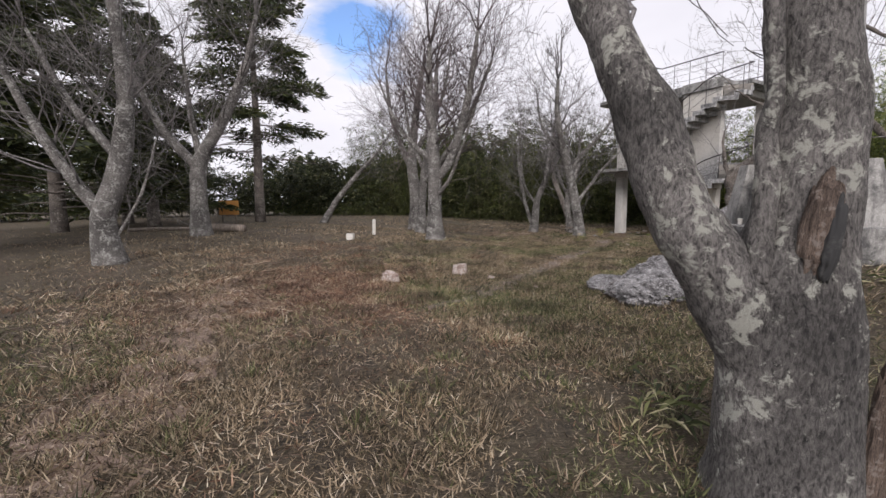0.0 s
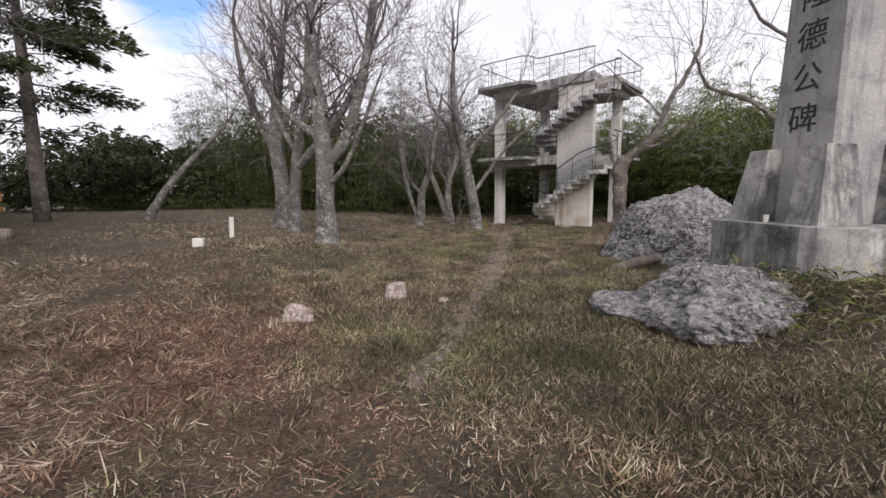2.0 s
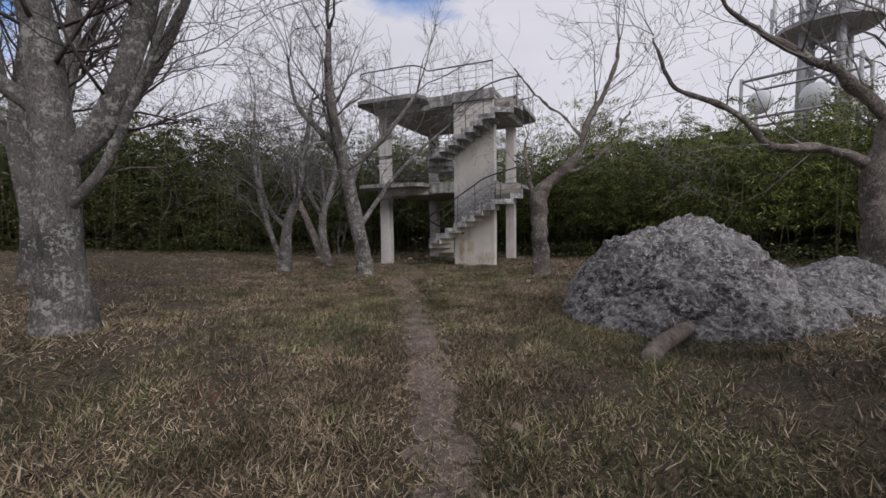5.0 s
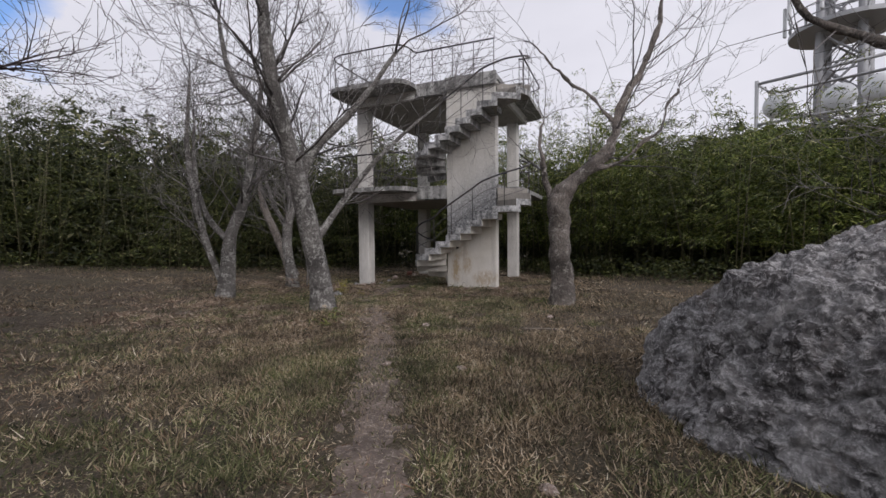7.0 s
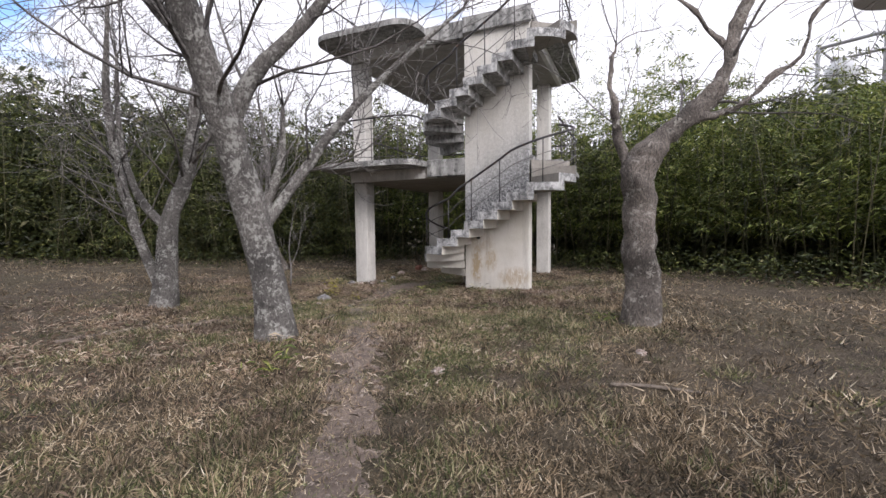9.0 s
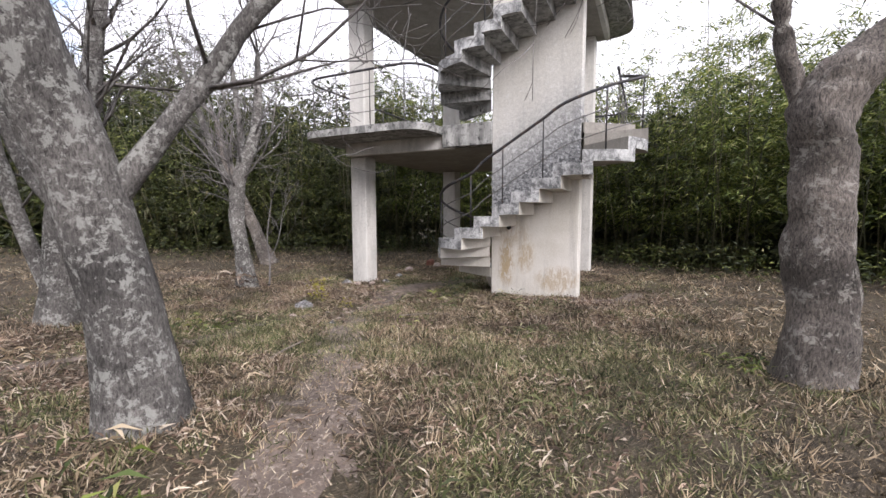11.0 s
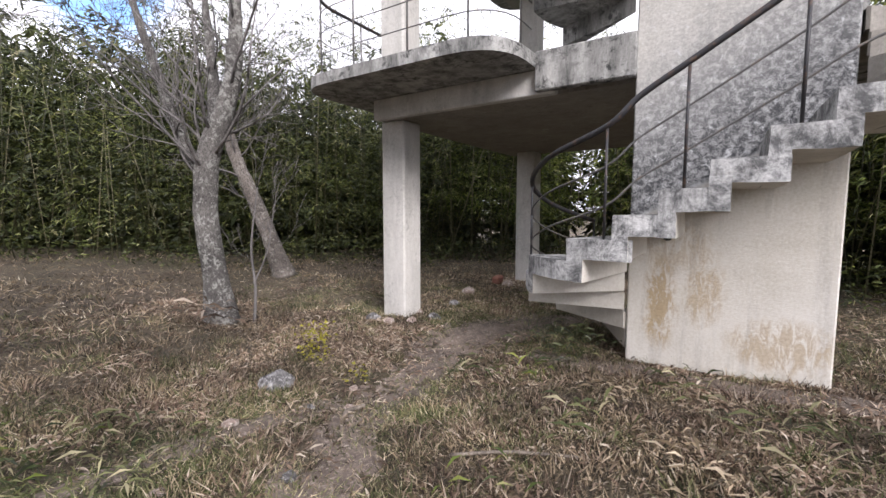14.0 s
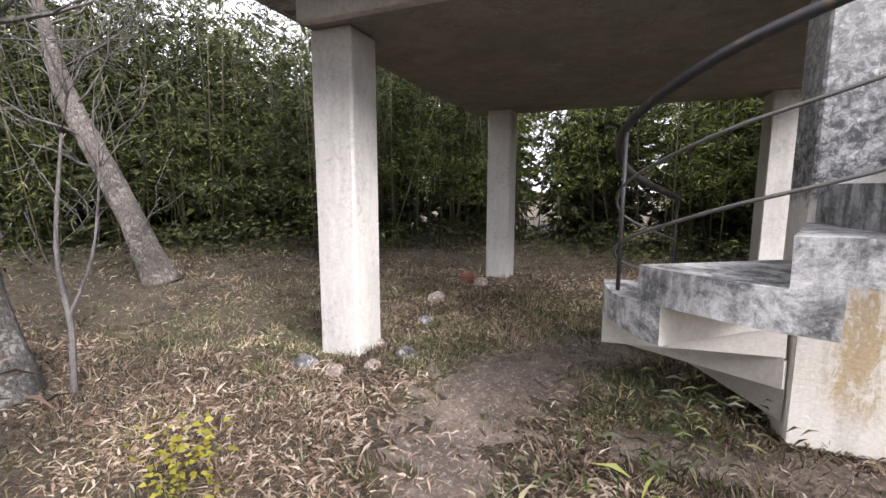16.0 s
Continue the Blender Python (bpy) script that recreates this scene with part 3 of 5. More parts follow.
# ---- the observation tower ----
# Local x runs along the stair wall, y goes back under the platforms.
TOWER = pose(9.19, 16.71, 0, 0, 0, -60)
tower = thing("observation_tower", TOWER, "weathered two-storey concrete lookout tower with a winding outside stair", "tower")
WALL_LEN, WALL_T = 1.40, 0.28
STAIR_R, RISE, GO = 0.89, 0.175, 0.285
SLAB = rounded([(-3.45, -0.8, 0.5), (-0.88, -0.8, 0.55), (-0.88, 0.05, 0), (1.44, 0.05, 0), (1.44, 0.95, 0), (1.9, 0.95, 0), (1.9, 4.75, 0.6), (-3.45, 4.75, 0.6)])


def slab(name, z0, z1, label):
    bm = prism(bmesh.new(), SLAB, z0, z1)
    bevel(bm, 0.015)
    part(name, bm, CONCRETE, tower, label)
    part("soffit", prism(bmesh.new(), [(-3.0, 0.12), (1.3, 0.12), (1.3, 4.15), (-3.0, 4.15)], z0 - 0.23, z0 - 0.003), CONCRETE_SOFFIT, tower, "brown-grey underside of the slab, darker than its top")


slab("platform_slab", 2.44, 2.56, "stained concrete floor slab with rounded corners")
slab("roof_slab", 5.32, 5.44, "stained concrete roof slab with rounded corners")
for z0 in (2.20, 5.08):
    part("beam", box((2.30, 0.10, 0.245), (-1.86, 0.068, z0 + 0.122), 0.012), CONCRETE_COLUMN, tower)
    part("beam", box((0.10, 3.9, 0.24), (1.352, 2.2, z0 + 0.12), 0.012), CONCRETE_COLUMN, tower)
    part("edge_beam", box((0.90, 0.10, 0.37), (-0.44, -0.004, z0 + 0.185 + 0.02), 0.012), CONCRETE, tower)
part("edge_beam", box((1.44, 0.10, 0.33), (0.72, -0.055, 5.33), 0.012), CONCRETE, tower)

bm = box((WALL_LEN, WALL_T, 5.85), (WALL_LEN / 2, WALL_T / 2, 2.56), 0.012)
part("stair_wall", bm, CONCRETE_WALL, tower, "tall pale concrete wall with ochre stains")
for cx, cy in ((-2.86, 0.38), (-2.52, 3.92), (0.95, 3.92)):
    for z0, z1 in ((-0.55, 2.21), (2.56, 5.09)):
        bm = box((0.36, 0.36, z1 - z0), (cx, cy, (z0 + z1) / 2), 0.018)
        part("column", bm, CONCRETE_COLUMN, tower, "square pale concrete column")


def fan(c, a0, a1, z, lap):
    """One winder of the folded stair round the centre c: tread and riser, angles in degrees."""
    bm = bmesh.new()
    for b0, b1, z0, z1 in ((a0, a1 + lap, z - 0.15, z), (a0, a0 + lap, z - RISE - 0.15, z - 0.1502)):
        arc = [(c[0] + STAIR_R * math.cos(radians(b0 + (b1 - b0) * s / 6)), c[1] + STAIR_R * math.sin(radians(b0 + (b1 - b0) * s / 6))) for s in range(7)]
        inner = [(c[0] + 0.03 * math.cos(radians(b)), c[1] + 0.03 * math.sin(radians(b))) for b in (b1, b0)]
        prism(bm, arc + inner, z0, z1)
    return bm


def straight(u, z, y0=-STAIR_R, y1=0.002, back=1, go=GO):
    bm = bmesh.new()
    for a, b, z0, z1 in ((u, u + back * (go + 0.11), z - 0.15, z), (u, u + back * 0.11, z - RISE - 0.15, z - 0.1502)):
        a, b = min(a, b), max(a, b)
        prism(bm, [(a, y0), (b, y0), (b, y1), (a, y1)], z0, z1)
    return bm


def stair_step(bm, rough_at, shown, under):
    """A step of the flight: stained tread and edge, pale underside and back; shown(face) tells the stained ones."""
    bm.normal_update()
    bm.faces.index_update()
    stained = [f.index for f in bm.faces if shown(f)]
    ob = part("step", roughen(bm, 0, *rough_at), under, tower)
    ob.data.materials.append(CONCRETE_STEP)
    for i in stained:
        ob.data.polygons[i].material_index = 1
    return ob


def outer(c):
    return lambda f: f.normal.z > 0.4 or (abs(f.normal.z) < 0.5 and math.hypot(f.calc_center_median().x - c[0], f.calc_center_median().y - c[1]) > STAIR_R * 0.9)


def flight(z0, low):
    """A whole turn: z0 is the tread at the wall's near end."""
    line, under = [], CONCRETE_UNDER if low else CONCRETE
    if low:
        for k in range(3):
            part("step", roughen(straight(0.28 + 0.285 * k, z0 - RISE * (6 + k), WALL_T - 0.002, STAIR_R, -1), 0, 0.006, 5, k), CONCRETE_STEP, tower)
    first = 5 if low else 4
    for k in range(first, 0, -1):
        a0 = -90 - 36 * k + 16
        stair_step(bevel(fan((0, 0), a0, a0 + 36 if k > 1 else -88, z0 - RISE * k, 9), 0.01), (0.006, 5, k), outer((0, 0)), under)
        line.append((0.85 * math.cos(radians(a0 + 18)), 0.85 * math.sin(radians(a0 + 18)), z0 - RISE * k))
    for k in range(5):
        bm = straight(0.03 + GO * k, z0 + RISE * k)
        bmesh.ops.subdivide_edges(bm, edges=bm.edges[:], cuts=2, use_grid_fill=True)
        stair_step(bm, (0.009, 7, k + z0), lambda f: f.normal.z > 0.4 or f.normal.y < -0.5 or f.normal.x < -0.5, under)
        line.append((0.03 + GO * (k + 0.5), -0.85, z0 + RISE * k))
    for k in range(4):
        a0 = -82 + 40 * k
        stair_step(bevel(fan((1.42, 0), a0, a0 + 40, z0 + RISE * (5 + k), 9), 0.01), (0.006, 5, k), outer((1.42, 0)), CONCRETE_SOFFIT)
        line.append((1.42 + 0.85 * math.cos(radians(a0 + 20)), 0.85 * math.sin(radians(a0 + 20)), z0 + RISE * (5 + k)))
    return line


LOW = flight(1.05, True)
HIGH = flight(3.79, False)


def stair_rail(line, top):
    pts = [Vector((x, y, z + top)) for x, y, z in line]
    curve = spline(pts, 5)
    part_rail = tube_part("handrail", [(curve, [0.022] * len(curve))], RAIL, tower, 8, "black painted steel handrail")
    for h in (top - 0.28, top - 0.56):
        c = spline([Vector((x, y, z + h)) for x, y, z in line], 5)
        tube_part("rail_bar", [(c, [0.008] * len(c))], RAIL_THIN, part_rail, 5)
    for k in range(0, len(line), 2):
        x, y, z = line[k]
        tube_part("post", [([(x, y, z - 0.02), (x, y, z + top)], [0.011, 0.011])], RAIL, part_rail, 6)


stair_rail(LOW, 0.80)
stair_rail(HIGH, 0.80)


def platform_rail(z):
    ring = rounded([(-0.93, -0.05, 0), (-0.93, -0.72, 0.5), (-3.37, -0.72, 0.5), (-3.37, 4.67, 0.55), (1.82, 4.67, 0.55), (1.82, 1.0, 0)], 6)
    ring = ring[ring.index((-0.93, -0.05)):]
    top = [(x, y, z + 0.92) for x, y in ring]
    rail = tube_part("handrail", [(top, [0.021] * len(top))], RAIL, tower, 8, "black painted steel handrail")
    for h in (0.24, 0.48, 0.70):
        c = [(x, y, z + h) for x, y in ring]
        tube_part("rail_bar", [(c, [0.006] * len(c))], RAIL_THIN, rail, 5)
    stops = [(-0.93, -0.30), (-1.25, -0.70), (-1.9, -0.72), (-2.6, -0.72), (-3.2, -0.62)] + [(-3.37, 0.2 + 0.85 * k) for k in range(5)]
    stops += [(-2.7 + 0.85 * k, 4.67) for k in range(5)] + [(1.82, 4.0 - 0.85 * k) for k in range(4)]
    for x, y in stops:
        tube_part("post", [([(x, y, z - 0.01), (x, y, z + 0.92)], [0.010, 0.010])], RAIL_THIN, rail, 6)


platform_rail(2.56)
platform_rail(5.44)
for h, r, m in ((0.92, 0.021, RAIL), (0.24, 0.006, RAIL_THIN), (0.48, 0.006, RAIL_THIN), (0.70, 0.006, RAIL_THIN)):
    tube_part("handrail" if r > 0.01 else "rail_bar", [([(-0.93, 0.0, 5.44 + h), (0.2, 0.0, 5.44 + h), (1.38, 0.0, 5.44 + h)], [r] * 3)], m, tower, 6)
for x in (-0.4, 0.2, 0.8, 1.36):
    tube_part("post", [([(x, 0.0, 5.43), (x, 0.0, 6.36)], [0.011, 0.011])], RAIL_THIN, tower, 6)
# the drain hole in the wall: a thin black disc for its shaded inside
tube_part("drain_hole", [([(0.30, -0.004, 0.87), (0.30, 0.002, 0.87)], [0.04, 0.04])], INK, tower, 12, "dark round drain hole")


# ---- trees ----
def sprout(out, rng, p, d, length, r, level, last, lift, spread, kids):
    """Grow one branch and its side branches; out[level] collects (points, radii)."""
    n = 5 if level < 2 else 4
    pts, radii, q, w = [p.copy()], [r], p.copy(), d.copy()
    for k in range(n):
        w = (w + Vector(rng.normal(size=3)) * 0.17 + Vector((0, 0, lift * 0.10))).normalized()
        q = q + w * (length / n)
        pts.append(q.copy())
        radii.append(max(0.0028, r * (1 - 0.78 * (k + 1) / n)))
    out[min(level, last)].append((pts, radii))
    if level >= last:
        return
    for k in range(kids[level]):
        f = rng.uniform(0.22, 0.98)
        i = min(int(f * n), n - 1)
        a = pts[i].lerp(pts[i + 1], f * n - i)
        side = Vector(rng.normal(size=3)).cross(pts[i + 1] - pts[i]).normalized()
        nd = ((pts[i + 1] - pts[i]).normalized() * rng.uniform(0.5, 0.9) + side * spread * rng.uniform(0.6, 1.1) + Vector((0, 0, 0.25 * lift))).normalized()
        sprout(out, rng, a, nd, length * rng.uniform(0.38, 0.68) * (1.15 - 0.4 * f), max(0.004, radii[i] * rng.uniform(0.4, 0.6)), level + 1, last, lift, spread, kids)


def bare_tree(name, x, y, limbs, label, bark, twig, seed, kids=(7, 5, 4), yaw=-36, spread=0.95, lift=0.5, uneven=0.02, flare=1.35, side_len=(1.0, 2.1), sides=10, per=5, group="bare deciduous trees"):
    """A leafless tree. limbs: (points, radii) with points as (across, up, away) from the foot; across and away turn with yaw."""
    z = gz(x, y) - 0.06
    root = thing(name, pose(x, y, z, 0, 0, yaw), label, "tree", group)
    rng = np.random.default_rng(seed)
    big, out = [], {0: [], 1: [], 2: [], 3: []}
    last = len(kids)
    for n_limb, (pts, radii) in enumerate(limbs):
        c = spline([Vector((a, w, h)) for a, h, w in pts], per)
        rad = list(np.interp(np.linspace(0, len(radii) - 1, len(c)), range(len(radii)), radii))
        if n_limb == 0:
            for k in range(per):
                rad[k] *= 1 + (flare - 1) * (1 - k / per) ** 2
        big.append((c, rad))
        total = sum((c[k + 1] - c[k]).length for k in range(len(c) - 1))
        for k in range(int(kids[0] * max(1.0, total / 2.2))):
            i = int(rng.uniform(0.5 if n_limb == 0 else 0.25, 0.98) * (len(c) - 1))
            way = (c[i + 1] - c[i]).normalized()
            side = Vector(rng.normal(size=3)).cross(way).normalized()
            d = (way * rng.uniform(0.4, 0.9) + side * spread + Vector((0, 0, 0.3 * lift))).normalized()
            sprout(out, rng, c[i], d, rng.uniform(*side_len), min(0.024, rad[i] * rng.uniform(0.16, 0.30)), 1, last, lift, spread, kids)
        end = (c[-1] - c[-2]).normalized()
        for k in range(3):
            d = (end + Vector(rng.normal(size=3)) * 0.35).normalized()
            sprout(out, rng, c[-1], d, rng.uniform(*side_len), rad[-1] * 0.7, 1, last, lift, spread, kids)
    for k, path in enumerate(big):
        tube_part("limb" if k else "trunk", [path], bark, root, sides, "", uneven)
    tube_part("crown", out[1] + [p for k in range(2, last + 1) for p in out[k]], twig, root, 3)["kind"] = "stuff"
    return root


G = "grey leafless cherry tree with lichen on its bark"
bare_tree("cherry_tree", 4.45, 13.85, [
    ([(0, 0, 0), (-0.05, 0.6, -0.02), (-0.16, 1.25, -0.1), (-0.27, 2.1, -0.35), (-0.40, 2.9, -0.65), (-0.46, 3.8, -0.95), (-0.4, 4.8, -1.1)], [0.175, 0.165, 0.155, 0.14, 0.12, 0.09, 0.045]),
    ([(-0.12, 1.1, -0.05), (0.20, 1.6, 0.1), (0.55, 2.1, 0.2), (1.2, 2.8, 0.3), (1.9, 3.4, 0.4)], [0.07, 0.055, 0.045, 0.03, 0.015]),
    ([(-0.25, 2.0, -0.3), (0.0, 2.5, -0.3), (0.6, 3.1, -0.3), (1.2, 3.9, -0.3)], [0.09, 0.07, 0.05, 0.025]),
    ([(-0.34, 2.6, -0.5), (-0.9, 3.2, -0.4), (-1.5, 3.9, 0.2), (-1.6, 4.7, 0.2)], [0.08, 0.06, 0.045, 0.02])], G, BARK, TWIG, 11, (8, 6, 4))
bare_tree("cherry_tree", 8.33, 12.25, [
    ([(0, 0, 0), (0.02, 0.7, 0), (-0.03, 1.4, 0), (-0.02, 1.95, 0), (0.06, 2.16, 0), (0.44, 2.50, 0), (0.92, 2.95, 0), (1.12, 3.7, 0), (1.75, 4.9, 0.1), (1.9, 5.6, 0.1)], [0.21, 0.185, 0.18, 0.205, 0.17, 0.11, 0.095, 0.075, 0.05, 0.025]),
    ([(0.0, 1.7, 0), (-0.25, 2.3, 0.1), (-0.35, 2.9, 0.1), (-0.25, 3.5, 0.2)], [0.07, 0.05, 0.035, 0.015]),
    ([(1.05, 3.3, 0), (0.55, 3.9, 0.1), (0.0, 4.3, 0.1), (-0.5, 4.9, 0.2)], [0.04, 0.03, 0.022, 0.01]),
    ([(0.45, 2.5, 0), (1.1, 2.7, -0.1), (1.7, 3.2, -0.1), (2.1, 4.0, -0.1)], [0.06, 0.045, 0.03, 0.015])], "dark gnarled bare cherry tree with a broken crown", BARK_DARK, TWIG, 12, (4, 3, 3), uneven=0.075, sides=26, per=11)
bare_tree("cherry_tree", -0.18, 10.3, [
    ([(0, 0, 0), (-0.02, 0.8, 0), (0.0, 1.6, 0), (-0.05, 2.4, 0), (-0.15, 3.4, 0), (-0.1, 4.6, 0)], [0.20, 0.17, 0.16, 0.135, 0.10, 0.05]),
    ([(0.02, 1.5, 0), (0.35, 1.9, 0.1), (0.62, 2.7, 0.2), (0.8, 3.6, 0.3), (0.95, 4.8, 0.4)], [0.11, 0.10, 0.10, 0.08, 0.04]),
    ([(-0.02, 1.9, 0), (-0.5, 2.3, -0.1), (-1.0, 2.9, -0.2), (-1.5, 3.9, -0.2)], [0.08, 0.06, 0.045, 0.02]),
    ([(0.05, 1.1, 0), (0.5, 1.5, -0.1), (0.9, 2.2, -0.2), (1.3, 3.0, -0.3)], [0.05, 0.04, 0.03, 0.012])], G, BARK, TWIG_RED, 13, (9, 6, 4), yaw=-34)
bare_tree("cherry_tree", -1.0, 15.5, [
    ([(0, 0, 0), (0.02, 1.2, 0), (-0.1, 2.6, 0), (0.1, 4.2, 0), (0.3, 5.8, 0.2)], [0.24, 0.21, 0.18, 0.13, 0.06]),
    ([(-0.1, 2.2, 0), (-0.6, 3.3, 0), (-1.0, 4.6, 0.1), (-1.1, 6.0, 0.1)], [0.12, 0.10, 0.07, 0.03]),
    ([(0.0, 2.8, 0), (0.7, 3.8, 0), (1.2, 5.0, 0), (1.4, 6.2, 0)], [0.10, 0.08, 0.05, 0.02])], G, BARK, TWIG_RED, 14, (9, 6, 4), yaw=-20, side_len=(1.2, 2.4))
bare_tree("cherry_tree", -0.72, 13.95, [
    ([(0, 0, 0), (0.05, 1.0, 0), (0.2, 2.2, 0), (0.5, 3.6, 0), (0.6, 5.2, 0)], [0.17, 0.15, 0.13, 0.10, 0.05]),
    ([(0.15, 1.7, 0), (0.8, 2.3, -0.2), (1.5, 3.0, -0.5), (2.1, 3.9, -0.8), (2.6, 4.9, -1.0)], [0.12, 0.11, 0.09, 0.07, 0.03]),
    ([(0.2, 2.0, 0), (-0.3, 3.0, 0), (-0.5, 4.3, 0)], [0.08, 0.06, 0.03])], G, BARK, TWIG_RED, 15, (8, 6, 4), yaw=-20, side_len=(1.1, 2.2))
bare_tree("cherry_tree", 3.66, 17.2, [
    ([(0, 0, 0), (0.08, 0.7, 0), (0.15, 1.35, 0), (0.45, 2.1, 0), (0.65, 3.2, 0), (0.9, 4.6, 0)], [0.17, 0.15, 0.13, 0.10, 0.08, 0.03]),
    ([(0, 0.25, 0), (-0.3, 1.0, 0), (-0.55, 2.0, 0), (-0.7, 3.2, 0), (-0.6, 4.6, 0)], [0.08, 0.075, 0.07, 0.05, 0.02]),
    ([(0.12, 1.2, 0), (-0.35, 1.7, 0.1), (-0.6, 2.6, 0.1), (-0.6, 3.8, 0.1)], [0.07, 0.06, 0.045, 0.02])], G, BARK, TWIG, 16, (8, 5, 4))
bare_tree("cherry_tree", 5.93, 19.85, [
    ([(0, 0, 0), (-0.06, 0.7, 0), (-0.15, 1.4, 0), (-0.05, 2.1, 0), (0.25, 2.9, 0), (0.35, 4.2, 0)], [0.17, 0.14, 0.13, 0.13, 0.10, 0.04]),
    ([(-0.1, 1.7, 0), (-0.45, 2.4, 0), (-0.75, 3.3, 0), (-1.1, 4.4, 0)], [0.07, 0.06, 0.045, 0.02]),
    ([(-0.05, 2.1, 0), (-0.1, 3.0, 0.2), (-0.25, 4.2, 0.3)], [0.08, 0.06, 0.03])], G, BARK, TWIG, 18, (7, 5, 4), yaw=-31)
bare_tree("cherry_tree", 7.05, 23.2, [
    ([(0, 0, 0), (-0.25, 0.7, 0), (-0.6, 1.6, 0), (-1.0, 2.6, 0), (-1.2, 3.8, 0)], [0.20, 0.17, 0.15, 0.12, 0.05])], "leaning dark grey bare tree beside the bamboo", BARK_DARK, TWIG, 19, (6, 5, 4), yaw=-31)
bare_tree("cherry_tree", -6.3, 8.0, [
    ([(0, 0, 0), (-0.05, 0.9, 0), (0.25, 1.8, 0), (0.45, 3.0, 0), (0.4, 4.6, 0), (0.2, 5.8, 0)], [0.24, 0.21, 0.19, 0.15, 0.10, 0.05]),
    ([(-0.02, 0.9, 0), (-0.6, 1.9, 0), (-1.1, 3.0, 0), (-1.5, 4.4, 0)], [0.12, 0.10, 0.07, 0.03]),
    ([(0.3, 2.0, 0), (-0.4, 3.0, 0), (-0.9, 4.2, 0)], [0.09, 0.07, 0.03]),
    ([(0.1, 0.5, 0), (0.6, 1.4, 0), (0.9, 2.4, 0)], [0.03, 0.025, 0.012])], G, BARK, TWIG, 20, (9, 6, 4), yaw=20, side_len=(1.2, 2.4))
bare_tree("cherry_tree", -7.5, 13.2, [
    ([(0, 0, 0), (0.0, 1.2, 0), (0.1, 2.3, 0), (0.8, 3.6, 0), (1.5, 5.2, 0), (1.9, 6.8, 0)], [0.27, 0.24, 0.22, 0.16, 0.12, 0.05]),
    ([(0.05, 2.1, 0), (-0.8, 3.2, 0), (-1.4, 4.6, 0), (-1.8, 6.0, 0)], [0.15, 0.12, 0.09, 0.04]),
    ([(0.1, 2.4, 0), (-0.1, 3.8, 0.2), (-0.2, 5.6, 0.2)], [0.11, 0.08, 0.03])], G, BARK, TWIG, 21, (9, 6, 4), yaw=20, side_len=(1.4, 2.8))
bare_tree("cherry_tree", -5.9, 21.0, [
    ([(0, 0, 0), (0.8, 1.3, 0), (1.9, 2.6, 0), (3.0, 3.8, 0)], [0.15, 0.13, 0.10, 0.05])], "thin leaning bare tree beside the dark hedge", BARK, TWIG, 22, (6, 5, 3), yaw=10)

bare_tree("sapling", 6.28, 19.7, [
    ([(0, 0, 0), (0.03, 0.5, 0), (0.0, 1.0, 0), (0.1, 1.7, 0)], [0.022, 0.018, 0.014, 0.007]),
    ([(0.02, 0.55, 0), (0.2, 0.95, 0), (0.3, 1.5, 0)], [0.012, 0.009, 0.005])], "thin bare sapling beside a grey trunk", TWIG, TWIG, 25, (4, 3), yaw=-31, uneven=0.003, flare=1.0, side_len=(0.4, 0.8), sides=6, group="")
# the near trunk, forked low
near_tree = bare_tree("cherry_tree", 1.30, 1.58, [
    ([(0.04, 0, 0), (0.02, 0.35, 0), (0.0, 0.75, 0), (0.03, 1.15, 0), (0.045, 1.6, 0), (0.04, 2.1, 0.05), (0.1, 3.4, 0.1)], [0.25, 0.235, 0.225, 0.165, 0.15, 0.14, 0.07]),
    ([(-0.06, 0.62, 0), (-0.2, 0.86, 0.02), (-0.37, 1.17, 0.07), (-0.49, 1.58, 0.17), (-0.62, 2.0, 0.32), (-0.80, 2.7, 0.5), (-0.95, 3.5, 0.6)], [0.16, 0.15, 0.125, 0.115, 0.105, 0.08, 0.04]),
    ([(-0.16, 0.95, -0.06), (-0.14, 1.4, -0.05), (-0.12, 2.2, 0.0)], [0.05, 0.035, 0.025])], "forked old cherry tree with thick pale lichen patches", BARK_NEAR, TWIG, 23, (2, 3, 3), yaw=0, uneven=0.028, sides=44, per=14)


def wound(name, at, size, turn, material, label):
    """A lens of bare wood standing a little proud of the bark."""
    bm = bmesh.new()
    bmesh.ops.create_icosphere(bm, subdivisions=4, radius=1)
    for v in bm.verts:
        v.co *= 1 + 0.25 * noise.noise(Vector((v.co.x * 6, v.co.y * 2, v.co.z * 2.2)))
        v.co = Vector((v.co.x * size[0], v.co.y * size[1], v.co.z * size[2]))
    ob = smooth(part(name, bm, material, near_tree, label))
    ob.matrix_local = pose(*at, *turn)


wound("wound", (-0.035, -0.155, 1.13), (0.055, 0.05, 0.19), (0, 6, 0), HEARTWOOD, "torn open wound of reddish bare wood")
# a raised near-black lens gives the shade inside the hollow
wound("hollow", (-0.03, -0.195, 1.10), (0.026, 0.03, 0.14), (0, 8, 0), INK, "dark hollow in the wound")
wound("bare_wood", (0.185, -0.205, 0.36), (0.05, 0.035, 0.36), (0, 5, 0), HEARTWOOD, "long strip of pale orange bare wood")

